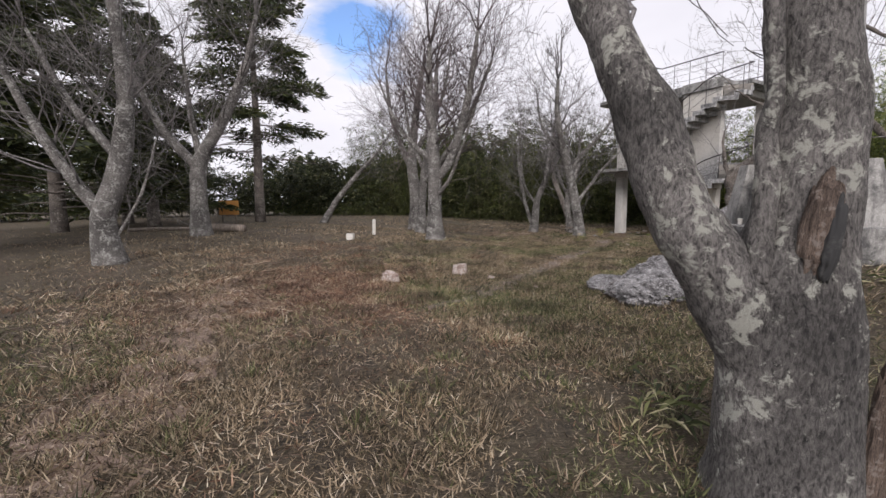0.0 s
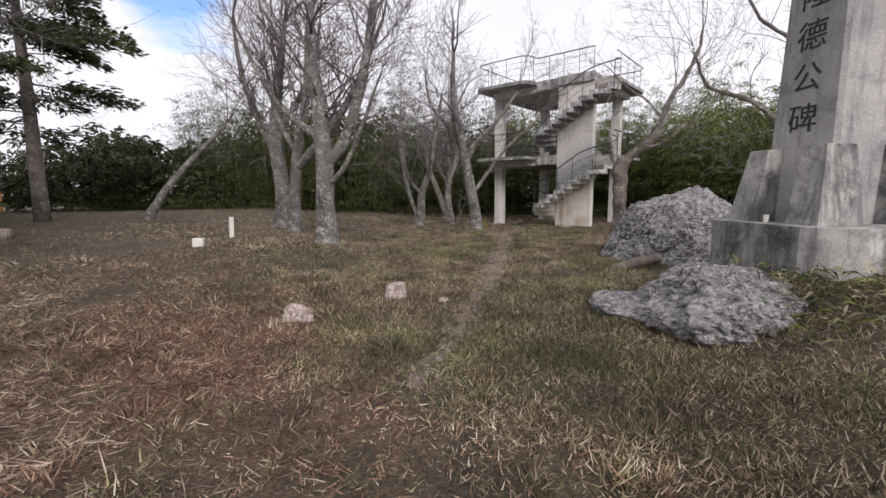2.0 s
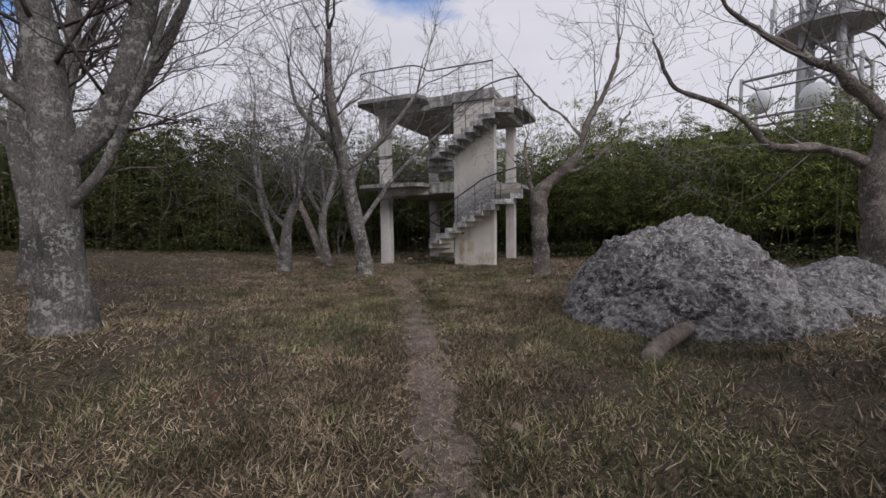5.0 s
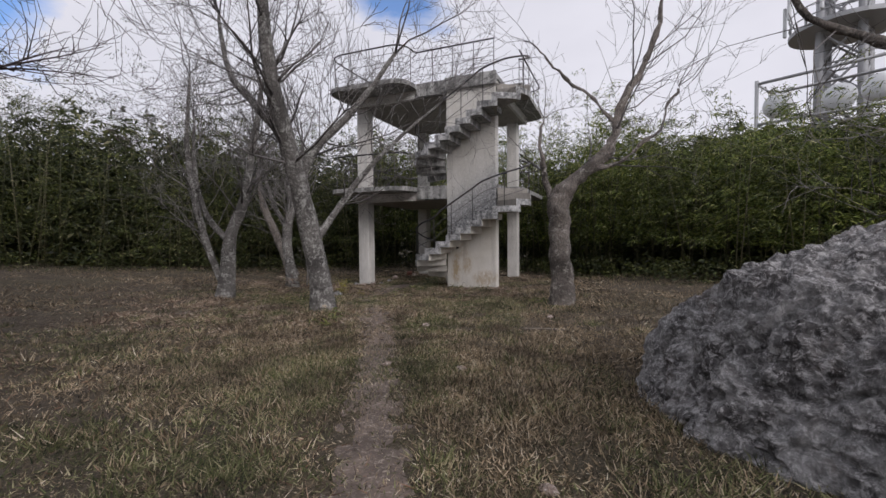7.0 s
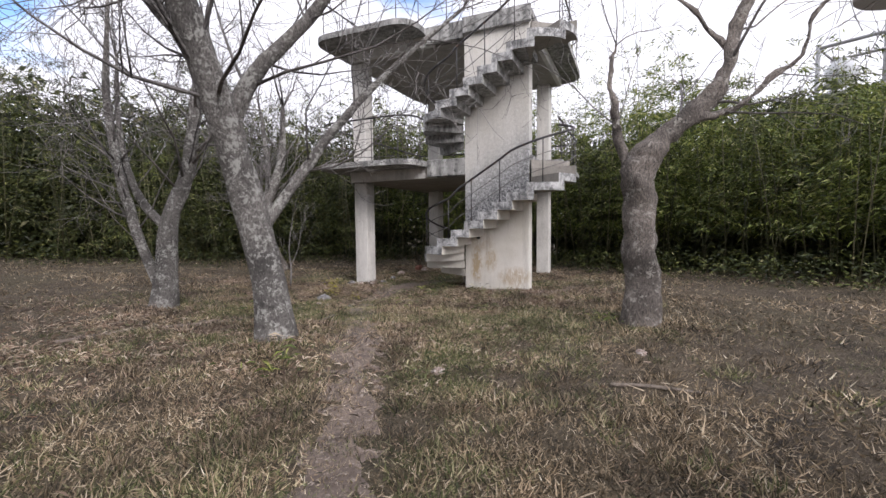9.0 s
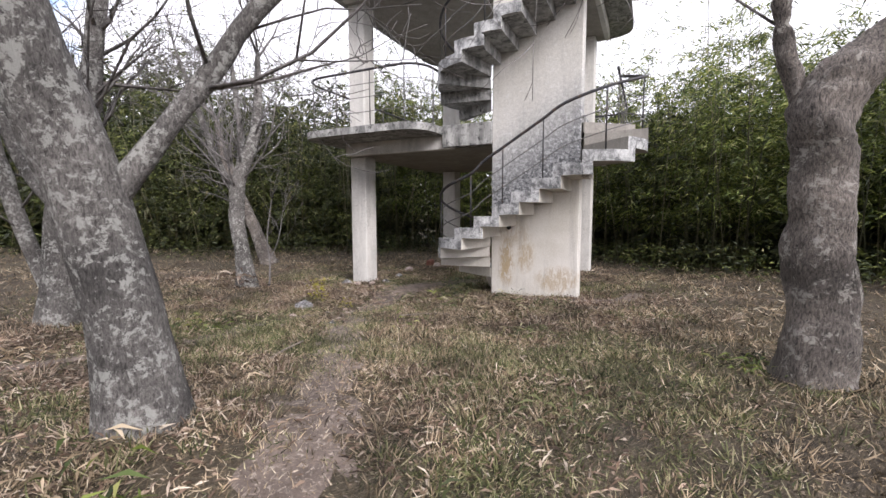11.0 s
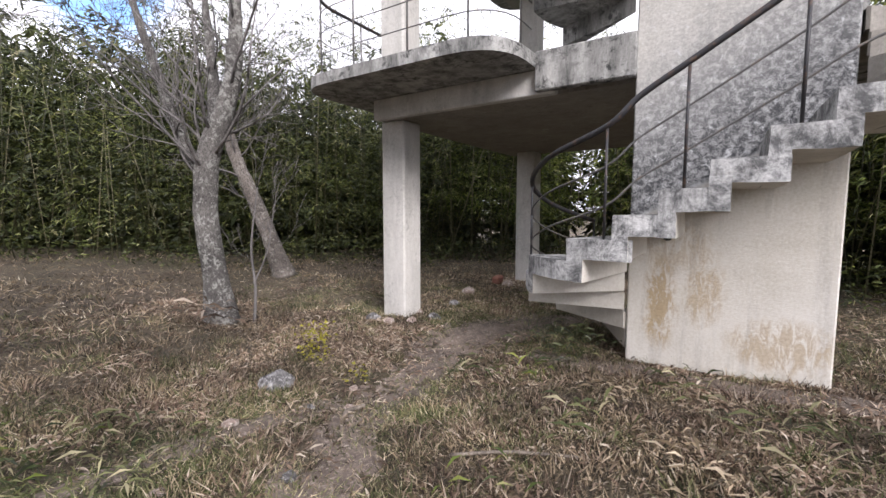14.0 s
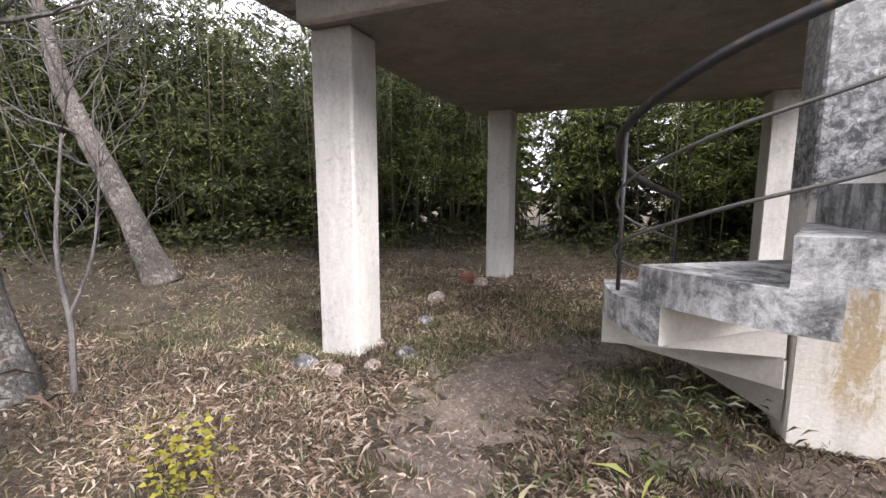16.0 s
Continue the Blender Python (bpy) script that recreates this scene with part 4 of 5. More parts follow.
# gnarled tree beyond the boulder
bare_tree("cherry_tree", 8.6, 6.5, [
    ([(0, 0, 0), (0.05, 0.9, 0), (-0.05, 1.7, 0), (0.1, 2.5, 0), (0.3, 3.6, 0), (0.2, 5.0, 0)], [0.24, 0.2, 0.18, 0.15, 0.11, 0.05]),
    ([(0.0, 1.9, 0), (-0.6, 2.2, 0), (-1.3, 2.3, 0), (-1.9, 2.9, 0), (-2.6, 3.2, 0), (-2.9, 4.0, 0)], [0.09, 0.07, 0.06, 0.045, 0.03, 0.012]),
    ([(0.1, 2.5, 0), (-0.5, 3.2, 0), (-0.9, 3.6, 0.2), (-1.7, 4.2, 0.2), (-2.2, 5.0, 0.2)], [0.09, 0.07, 0.06, 0.035, 0.012]),
    ([(0.0, 2.1, 0), (0.5, 2.9, 0), (1.2, 3.5, 0)], [0.08, 0.06, 0.02])], "dark gnarled bare tree with crooked limbs", BARK_DARK, TWIG, 24, (6, 5, 4), yaw=-50, uneven=0.05, sides=12, per=8)


def conifer(x, y, height, seed, label, needles, bare=0.15, reach=2.6, lean=0.0):
    """An evergreen: a straight trunk, drooping whorls of branches and sprays of needles."""
    rng = np.random.default_rng(seed)
    root = thing("conifer_tree", pose(x, y, gz(x, y) - 0.05), label, "tree", "dark conifers")
    tube_part("trunk", [(spline([(0, 0, 0), (0.05, 0, height * 0.4), (lean, 0, height)], 5), list(np.linspace(0.27, 0.05, 11)))], BARK_DARK, root, 9, "", 0.02)
    paths, pos, way = [], [], []
    n = int(height * 7)
    for k in range(n):
        f = bare + (1 - bare) * (k + rng.uniform()) / n
        a = rng.uniform(0, 2 * math.pi)
        ln = reach * (1.12 - f) ** 0.75 * rng.uniform(0.55, 1.15)
        d = Vector((math.cos(a), math.sin(a), 0))
        p0 = Vector((lean * f * f, 0, f * height))
        pts = [p0 + d * ln * s + Vector((0, 0, 0.22 * s - 0.42 * s * s)) * ln * 0.5 for s in (0, 0.35, 0.7, 1.0)]
        paths.append((pts, [0.035 * (1.2 - f), 0.026 * (1.2 - f), 0.015, 0.005]))
        if f < bare + 0.10 and rng.uniform() < 0.7:
            continue
        m = max(4, int(needles * ln / n / reach * 1.6))
        s = rng.uniform(0.22, 1.0, m) ** 0.8
        side = np.array([-d.y, d.x, 0])
        spread = rng.normal(size=m) * 0.26 * ln * (1.1 - 0.6 * s)
        base = np.array([list(pts[0].lerp(pts[3], float(q))) for q in s])
        base[:, 2] += (0.22 * s - 0.42 * s * s + 0.20 * s) * ln * 0.5 + rng.normal(size=m) * 0.07
        base += side * spread[:, None]
        pos.append(base)
        way.append(np.array(list(d)) * 0.8 + side * np.sign(spread)[:, None] * 0.8 + rng.normal(size=(m, 3)) * 0.3 + np.array([0, 0, 0.05]))
    tube_part("scaffold", paths, BARK_DARK, root, 4)["kind"] = "stuff"
    pos, way = np.concatenate(pos), np.concatenate(way)
    size = rng.uniform(0.16, 0.36, len(pos))
    ob = leaf_mesh("crown", pos, way, size, size * 0.30, NEEDLE, rng, 0.15)
    ob.parent, ob["kind"] = root, "stuff"
    return root


conifer(-9.4, 22.0, 15.5, 31, "tall dark fir tree with layered drooping branches", 38000, 0.2, 4.6)
conifer(-13.5, 15.0, 11.5, 32, "broad dark evergreen tree at the clearing's edge", 26000, 0.06, 4.0)
conifer(-11.0, 9.6, 10.5, 33, "broad dark evergreen tree at the clearing's edge", 26000, 0.08, 3.6)
conifer(-15.5, 21.0, 12.5, 34, "broad dark evergreen tree at the clearing's edge", 22000, 0.06, 4.2)
conifer(-12.6, 18.6, 9.0, 35, "broad dark evergreen tree at the clearing's edge", 16000, 0.1, 3.0)


# ---- monument and rocks ----
def octagon(h, cut):
    return [(-h + cut, -h), (h - cut, -h), (h, -h + cut), (h, h - cut), (h - cut, h), (-h + cut, h), (-h, h - cut), (-h, -h + cut)]


def taper(poly0, z0, poly1, z1):
    bm = bmesh.new()
    lo, hi = [bm.verts.new((x, y, z0)) for x, y in poly0], [bm.verts.new((x, y, z1)) for x, y in poly1]
    n = len(lo)
    bm.faces.new(lo[::-1])
    bm.faces.new(hi)
    for k in range(n):
        bm.faces.new((lo[k], lo[(k + 1) % n], hi[(k + 1) % n], hi[k]))
    return bm


# Local x points out of the lettered face.
MON = (4.05, 4.83)
monument = thing("stone_monument", pose(*MON, 0, 0, 0, 169), "tall grey stone monument with carved letters on a stepped plinth", "monument")
part("plinth", bevel(prism(bmesh.new(), octagon(0.775, 0.30), -0.1, 0.912), 0.012), STONE_BASE, monument, "black-stained eight-sided stone plinth")
part("shaft", bevel(taper(octagon(0.345, 0.035), 0.905, octagon(0.245, 0.03), 5.0), 0.008), STONE, monument)
for sx in (1, -1):
    for sy in (1, -1):
        lo = [(0.13, 0.17), (0.60, 0.17), (0.60, 0.47), (0.13, 0.47)]
        hi = [(0.18, 0.17), (0.48, 0.17), (0.48, 0.38), (0.18, 0.38)]
        lo, hi = [(sx * x, sy * y) for x, y in lo], [(sx * x, sy * y) for x, y in hi]
        if sx * sy < 0:
            lo, hi = lo[::-1], hi[::-1]
        part("buttress", bevel(taper(lo, 0.907, hi, 1.61), 0.014), STONE_BASE, monument)


def letter(char, height, at, turn, parent, material):
    """A cut letter as a thin mesh part."""
    cu = bpy.data.curves.new("letter", "FONT")
    cu.body, cu.size, cu.extrude, cu.align_x, cu.align_y, cu.offset = char, height, 0.004, "CENTER", "CENTER", 0.0
    tmp = new("letter_curve", cu)
    me = bpy.data.meshes.new_from_object(tmp.evaluated_get(bpy.context.evaluated_depsgraph_get()))
    bpy.data.objects.remove(tmp)
    me.materials.clear()
    me.materials.append(material)
    ob = new("letter", me)
    ob.parent = parent
    ob.matrix_local = pose(*at, *turn)
    ob["label"] = "dark carved letter"
    return ob


for k, char in enumerate("\u7891\u516c\u5fb7\u9686"):
    zc = 1.86 + 0.37 * k
    x = 0.345 - (0.345 - 0.245) * (zc - 0.905) / 4.095
    letter(char, 0.285, (x + 0.002, -0.01, zc), (90 - 1.4, 0, 90), monument, INK)
bm = taper([(0.02 * math.cos(a), 0.02 * math.sin(a)) for a in np.linspace(0, 5.6, 9)], 0, [(0.026 * math.cos(a), 0.026 * math.sin(a)) for a in np.linspace(0, 5.6, 9)], 0.07)
cup = part("cup", bm, WHITE_POST)
cup.matrix_world = Matrix.Translation((0, 0, 0)) @ pose(*MON, 0, 0, 0, 169) @ pose(0.60, -0.02, 0.914)
tagged(cup, "small white offering cup on the monument's plinth", "cup")


def rock(name, x, y, size, seed, material, label, yaw=0, sink=0.3, detail=4, crag=0.35, category="rock", cone=0.0, planes=30):
    """A broken stone: a ball cut by many chance planes, cracked and pitted; cone draws in the upper part."""
    rng = np.random.default_rng(seed)
    ways = rng.normal(size=(planes, 3))
    ways /= np.linalg.norm(ways, axis=1, keepdims=True)
    gaps = rng.uniform(0.76, 1.0, planes)
    bm = bmesh.new()
    bmesh.ops.create_icosphere(bm, subdivisions=detail, radius=1)
    off = Vector((seed * 3.1, seed * 1.7, seed))
    for v in bm.verts:
        p = v.co.copy()
        dots = ways @ np.array(p)
        r = min(1.06, float(np.min(np.where(dots > 0.2, gaps / np.maximum(dots, 0.2), 9.0))))
        q = Vector((p.x * size[0], p.y * size[1], p.z * size[2])) * (1.0 / max(size)) * 1.4
        crack = -max(0.0, 0.10 - abs(noise.noise(q * 2.3 + off))) * 0.9 - max(0.0, 0.08 - abs(noise.noise(q * 5.7 - off))) * 0.55
        grain = noise.noise(q * 3.0 + off) * 0.13 + noise.noise(q * 8.0 + off) * 0.085 + noise.noise(q * 19.0) * 0.05 + noise.cell(q * 6.0 + off) * 0.035 + noise.noise(q * 41.0) * 0.025
        w = p * (r + crag * (crack + grain))
        draw = 1 - cone * max(0.0, w.z)
        v.co = Vector((w.x * size[0] * draw, w.y * size[1] * draw, w.z * size[2]))
    ob = part(name, bm, material)
    ob.matrix_world = pose(x, y, gz(x, y) + size[2] * (1 - sink) * 0.6 - size[2] * 0.35, 0, 0, yaw)
    return tagged(ob, label, category)


rock("boulder", 5.62, 7.78, (1.46, 1.62, 1.38), 2, ROCK, "big craggy grey boulder with pale lichen in dry grass", 20, 0.46, 7, 0.36, cone=0.17, planes=34)
rock("flat_rock", 2.66, 4.78, (0.86, 0.70, 0.34), 5, ROCK, "low flat grey rock outcrop beside the monument", 25, 0.80, 6, 0.75, cone=0.25, planes=22)
rock("flat_rock", 2.98, 5.30, (0.34, 0.28, 0.22), 6, ROCK, "low flat grey rock outcrop beside the monument", 30, 0.5, 5, 0.4)
rock("flat_rock", 2.15, 5.30, (0.42, 0.34, 0.15), 8, ROCK, "low flat grey rock outcrop beside the monument", 70, 0.55, 5, 0.5)
rock("flat_rock", 8.0, 6.75, (1.05, 0.85, 0.72), 11, ROCK, "low rounded grey rock behind the boulder", 10, 0.40, 6, 0.35, cone=0.3)
rock("stone", -0.82, 6.45, (0.17, 0.085, 0.13), 7, ROCK_PALE, "pale angular field stone lying in red grass", -35, 0.1, 4, 0.9, planes=14)
rock("stone", 6.33, 17.65, (0.14, 0.11, 0.12), 9, ROCK, "grey field stone lying in brown litter", 20, 0.1, 3, 0.4)
for k, (x, y, r) in enumerate(((7.62, 19.2, 0.11), (7.75, 18.95, 0.09), (8.02, 18.88, 0.08), (8.35, 18.95, 0.10), (8.3, 19.3, 0.08), (9.6, 20.2, 0.13), (9.0, 19.6, 0.10), (10.6, 20.5, 0.12), (6.75, 17.0, 0.05), (6.5, 17.1, 0.04), (6.0, 17.0, 0.06), (6.9, 17.45, 0.05), (6.25, 16.2, 0.05), (5.7, 16.3, 0.04))):
    rock("stone", x, y, (r, r * 0.85, r * 0.7), 20 + k, ROCK_PALE if k % 3 else ROCK, "small field stone lying on bare soil", 40 * k, 0.1, 2, 0.4)
for k, (x, y, r) in enumerate(((0.75, 6.6, 0.07), (1.3, 5.9, 0.05), (2.0, 7.0, 0.05), (3.4, 8.6, 0.05), (4.4, 10.4, 0.06), (3.95, 11.0, 0.05), (5.4, 12.4, 0.08), (7.2, 11.6, 0.07))):
    rock("stone", x, y, (r, r * 0.8, r * 0.6), 50 + k, ROCK_PALE, "small pale stone lying in the grass", 33 * k, 0.1, 2, 0.4)


def stump(x, y, r, h, label):
    bm = bmesh.new()
    rings = [(-0.05, 1.25), (0.02, 1.12), (h * 0.6, 1.0), (h - 0.012, 0.95), (h, 0.88)]
    rows = []
    for z, f in rings:
        rows.append([bm.verts.new((r * f * math.cos(a) * (1 + 0.06 * math.sin(3 * a)), r * f * math.sin(a), z + 0.012 * math.cos(a))) for a in np.linspace(0, 2 * math.pi, 16, endpoint=False)])
    for p, q in zip(rows, rows[1:]):
        for k in range(16):
            bm.faces.new((p[k], p[(k + 1) % 16], q[(k + 1) % 16], q[k]))
    bm.faces.new(rows[-1])
    bm.faces.new(rows[0][::-1])
    ob = smooth(part("stump", bm, ROCK_PALE))
    ob.matrix_world = pose(x, y, gz(x, y))
    tagged(ob, label, "stump")


stump(0.27, 6.85, 0.115, 0.15, "small pale sawn tree stump in dry grass")


def log(x, y, length, r, yaw, label, material, tilt=0):
    pts = spline([(-length / 2, 0, 0), (-length * 0.1, 0.03, 0.01), (length / 2, -0.02, 0)], 4)
    ob = tube_part("log", [(pts, list(np.linspace(r, r * 0.85, len(pts))))], material, None, 12, "", r * 0.15, 6)
    ob.matrix_world = pose(x, y, gz(x, y) + r * 0.8, 0, tilt, yaw)
    tagged(ob, label, "log")


log(4.12, 7.16, 1.05, 0.085, 7, "short pale cut log lying beside the boulder", DEADWOOD, -7)
log(-7.4, 14.6, 1.6, 0.16, -25, "short thick cut log lying by the trees", DEADWOOD)
log(-9.5, 14.8, 2.6, 0.07, 10, "long thin pale log lying by the trees", DEADWOOD)
log(-8.6, 15.3, 2.2, 0.06, -8, "long thin pale log lying by the trees", DEADWOOD)
log(5.45, 15.2, 0.7, 0.012, 50, "dry fallen stick on the ground", DEADWOOD)
log(7.4, 15.75, 0.9, 0.010, -30, "dry fallen stick on the ground", DEADWOOD)
log(6.5, 11.0, 0.8, 0.015, -55, "dry fallen stick on the ground", DEADWOOD)
log(6.75, 16.9, 0.22, 0.018, 40, "short pale piece of wood on the path", DEADWOOD)


def marker(name, x, y, size, label, category, turn=0):
    bm = box(size, (0, 0, size[2] / 2 - 0.04), 0.012)
    ob = part(name, bm, WHITE_POST)
    ob.matrix_world = pose(x, y, gz(x, y), 0, 2, turn)
    tagged(ob, label, category)


marker("marker_post", -2.08, 12.8, (0.09, 0.09, 0.50), "short white painted marker post in the grass", "post", 20)
marker("marker_block", -2.55, 11.7, (0.20, 0.14, 0.20), "small white concrete marker block in the grass", "block", -10)
ob = part("signboard", box((0.9, 0.06, 0.7), (0, 0, 0.75), 0.01), TARP)
ob.matrix_world = pose(-10.6, 21.2, gz(-10.6, 21.2), 0, 0, 15)
tagged(ob, "faded orange board standing by the trees", "board")
part("leg", box((0.06, 0.05, 0.5), (-0.3, 0, 0.2)), DEADWOOD, ob)
part("leg", box((0.06, 0.05, 0.5), (0.3, 0, 0.2)), DEADWOOD, ob)
pot = part("brick_lump", roughen(box((0.22, 0.16, 0.16), (0, 0, 0.06), 0.03), 1, 0.02, 8), CLAY)
pot.matrix_world = pose(10.55, 20.75, gz(10.55, 20.75), 0, 0, 30)
tagged(pot, "worn red clay block beside a column", "brick")


# ---- the radio mast beyond the bamboo ----
def ring_of(r, z, n=24):
    return [(r * math.cos(a), r * math.sin(a), z) for a in np.linspace(0, 2 * math.pi, n + 1)]


mast = thing("radio_mast", pose(37.4, 13.3, -0.6), "grey steel radio mast with round platforms and antennas", "mast")
for k in range(4):
    a = radians(45 + 90 * k)
    tube_part("leg", [([(1.5 * math.cos(a), 1.5 * math.sin(a), 0), (1.25 * math.cos(a), 1.25 * math.sin(a), 24)], [0.26, 0.22])], STEEL, mast, 10)
for lvl in range(12):
    z = 2.0 * lvl
    for k in range(4):
        a, b = radians(45 + 90 * k), radians(135 + 90 * k)
        p, q = (1.42 * math.cos(a), 1.42 * math.sin(a)), (1.42 * math.cos(b), 1.42 * math.sin(b))
        tube_part("brace", [([(*p, z), (*q, z + 2)], [0.07, 0.07]), ([(*p, z + 2), (*q, z + 2)], [0.06, 0.06]), ([(*q, z), (*p, z + 2)], [0.07, 0.07])], STEEL, mast, 5)
for z in (14.0, 18.5):
    deck = part("platform", prism(bmesh.new(), [(x, y) for x, y, _ in ring_of(2.7, 0)[:-1]], z, z + 0.25), STEEL, mast, "round steel platform")
    for h in (0.7, 1.3):
        tube_part("rail", [(ring_of(2.65, z + h), [0.04] * 25)], STEEL, deck, 5)
    for k in range(12):
        a = radians(30 * k)
        tube_part("post", [([(2.65 * math.cos(a), 2.65 * math.sin(a), z + 0.2), (2.65 * math.cos(a), 2.65 * math.sin(a), z + 1.35)], [0.035, 0.035])], STEEL, deck, 5)
for k in range(9):
    a = radians(40 * k + 10)
    bm = box((0.3, 0.16, 1.9), (2.95 * math.cos(a), 2.95 * math.sin(a), 15.6 + 0.3 * (k % 2)), 0.04)
    part("antenna", bm, ANTENNA, mast)
for k, (x, y, z) in enumerate(((-4.2, 2.2, 9.3), (-4.6, -0.6, 9.0), (-3.4, -2.0, 9.4))):
    bm = bmesh.new()
    bmesh.ops.create_uvsphere(bm, u_segments=16, v_segments=10, radius=0.75)
    bmesh.ops.transform(bm, matrix=pose(x, y, z) @ Matrix.Diagonal((0.6, 1, 1, 1)), verts=bm.verts[:])
    smooth(part("dish", bm, ANTENNA, mast, "pale radome dish"))
for x in (-5.0, -2.2):
    for y in (-2.6, 3.0):
        tube_part("rack_post", [([(x, y, 0), (x, y, 10.8)], [0.10, 0.10])], STEEL, mast, 6)
for z in (8.2, 10.6):
    tube_part("rack_rail", [([(-5, -2.6, z), (-5, 3, z), (-2.2, 3, z), (-2.2, -2.6, z), (-5, -2.6, z)], [0.09] * 5)], STEEL, mast, 5)


# ---- thickets ----
BAND = [(-30, 16), (-22, 24), (-15, 29), (-8, 29.5), (-2, 27.2), (2.5, 26.2), (6, 25.2), (9, 24.6), (12.5, 23.6), (14.1, 22.4), (14.9, 20.9), (15.1, 19), (14.9, 17), (14.2, 13.5), (14.2, 10.5), (15, 7), (16, 3), (16, -5)]


def band_place(rng, f, depth):
    """Places along the thicket's edge (f from 0 to 1) and some metres back from it."""
    p = np.array(BAND, float)
    seg = np.hypot(*(p[1:] - p[:-1]).T)
    cum = np.concatenate([[0], np.cumsum(seg)])
    s = f * cum[-1]
    i = np.clip(np.searchsorted(cum, s, side="right") - 1, 0, len(seg) - 1)
    k = ((s - cum[i]) / seg[i])[:, None]
    d = (p[i + 1] - p[i]) / seg[i][:, None]
    out = np.stack([-d[:, 1], d[:, 0]], axis=1)
    return p[i] * (1 - k) + p[i + 1] * k + out * depth[:, None]


def thicket(name, f0, f1, culms, per, height, leaf, material, seed, label, back=4.0, low=0.10, droop=-0.22, stems=True, tiers=9, from_edge=0.0, slim=0.24, plume=0.0):
    rng = np.random.default_rng(seed)
    f, depth = rng.uniform(f0, f1, culms), rng.uniform(0, 1, culms) ** 1.3 * back + from_edge
    at = band_place(rng, f, depth)
    lump = np.array([noise.noise(Vector((x * 0.45, y * 0.45, seed))) for x, y in at])
    top = height * (0.84 + 0.38 * lump + rng.uniform(-0.14, 0.14, culms)) + 0.12 * depth
    # a few stems shoot up above the rest
    top = top * np.where(rng.uniform(0, 1, culms) < plume, rng.uniform(1.12, 1.38, culms), 1.0)
    gnd = np.array([gz(x, y) for x, y in at])
    tilt = rng.normal(size=(culms, 2)) * 0.10
    k = np.repeat(np.arange(culms), per)
    # sprays gather in flat tiers along each stem
    tier = np.floor(rng.uniform(0, tiers, len(k)))
    key = tier * 3.7 + k * 11.3
    h = low + (1 - low) * (tier + 0.5 + 0.45 * np.sin(key * 45.1)) / tiers
    wob = np.stack([np.sin(key * 12.9898), np.cos(key * 78.233)], axis=1) * (0.20 + 0.42 * np.sin(np.pi * np.clip(h, 0.08, 0.97)))[:, None]
    out_r = rng.uniform(0.15, 1.35, len(k))
    spray = rng.normal(size=(len(k), 2)) * 0.10
    pos = np.empty((len(k), 3))
    pos[:, :2] = at[k] + tilt[k] * (h * h * 1.25 * top[k])[:, None] + wob * out_r[:, None] + spray
    pos[:, 2] = gnd[k] + h * top[k] + 0.16 * out_r - 0.17 * out_r ** 2 + rng.normal(size=len(k)) * 0.055
    way = np.concatenate([wob * 1.6 + rng.normal(size=(len(k), 2)) * 0.55, rng.normal(size=(len(k), 1)) * 0.30 + droop], axis=1)
    size = leaf * rng.uniform(0.6, 1.35, len(k)) * (1 + 0.16 * depth[k])
    root = thing(name, Matrix(), label, "thicket", kind="stuff")
    ob = leaf_mesh("leaves", pos, way, size, size * slim, material, rng, 0.2)
    ob.parent = root
    if stems:
        near = (depth < 2.6) & (np.arange(culms) % 2 == 0)
        paths = []
        for x, y, g, t, (a, b) in zip(at[near, 0], at[near, 1], gnd[near], top[near], tilt[near]):
            paths.append(([(x, y, g - 0.05), (x + a * t * 0.5, y + b * t * 0.5, g + t * 0.5), (x + a * t, y + b * t, g + t)], [0.014, 0.011, 0.004]))
        tube_part("stems", paths, CULM, root, 4)
    return root


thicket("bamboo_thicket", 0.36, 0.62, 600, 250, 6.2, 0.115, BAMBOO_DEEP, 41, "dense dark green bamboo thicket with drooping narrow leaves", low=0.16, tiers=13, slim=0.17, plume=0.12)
thicket("bamboo_thicket", 0.60, 0.735, 350, 320, 5.8, 0.12, BAMBOO_LEAF, 42, "tall bright green bamboo thicket beside the tower", low=0.22, tiers=14, slim=0.17, plume=0.16)
thicket("bamboo_thicket", 0.725, 0.88, 360, 320, 4.4, 0.12, BAMBOO_LEAF, 47, "tall bright green bamboo thicket behind the boulder", low=0.26, tiers=12, slim=0.17, plume=0.16)
thicket("evergreen_thicket", 0.0, 0.40, 640, 130, 3.7, 0.20, SHRUB_LEAF, 43, "dark evergreen shrubs closing the clearing", slim=0.32)
thicket("evergreen_thicket", 0.40, 0.90, 350, 110, 3.0, 0.20, SHRUB_LEAF, 44, "dark evergreen undergrowth inside the bamboo", 3.5, from_edge=1.8, slim=0.3)
thicket("evergreen_thicket", 0.40, 0.62, 230, 120, 5.9, 0.20, SHRUB_LEAF, 49, "dark evergreen trees rising behind the bamboo", 2.0, 0.25, from_edge=2.4, stems=False, tiers=14, slim=0.3)
thicket("evergreen_thicket", 0.30, 0.92, 500, 120, 4.0, 0.30, SHRUB_LEAF, 46, "dark evergreen trees behind the bamboo", 3.5, 0.03, -0.1, False, 14, 3.2, 0.34)
thicket("evergreen_thicket", 0.60, 0.73, 150, 120, 4.2, 0.20, SHRUB_LEAF, 48, "dark evergreen shrubs behind the tower", 2.5, 0.04, from_edge=1.2, slim=0.3)
# shade at the thicket's foot is put into the dark leaf colour
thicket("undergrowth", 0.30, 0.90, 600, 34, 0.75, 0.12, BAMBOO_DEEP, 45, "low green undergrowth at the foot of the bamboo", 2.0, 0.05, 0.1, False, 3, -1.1)


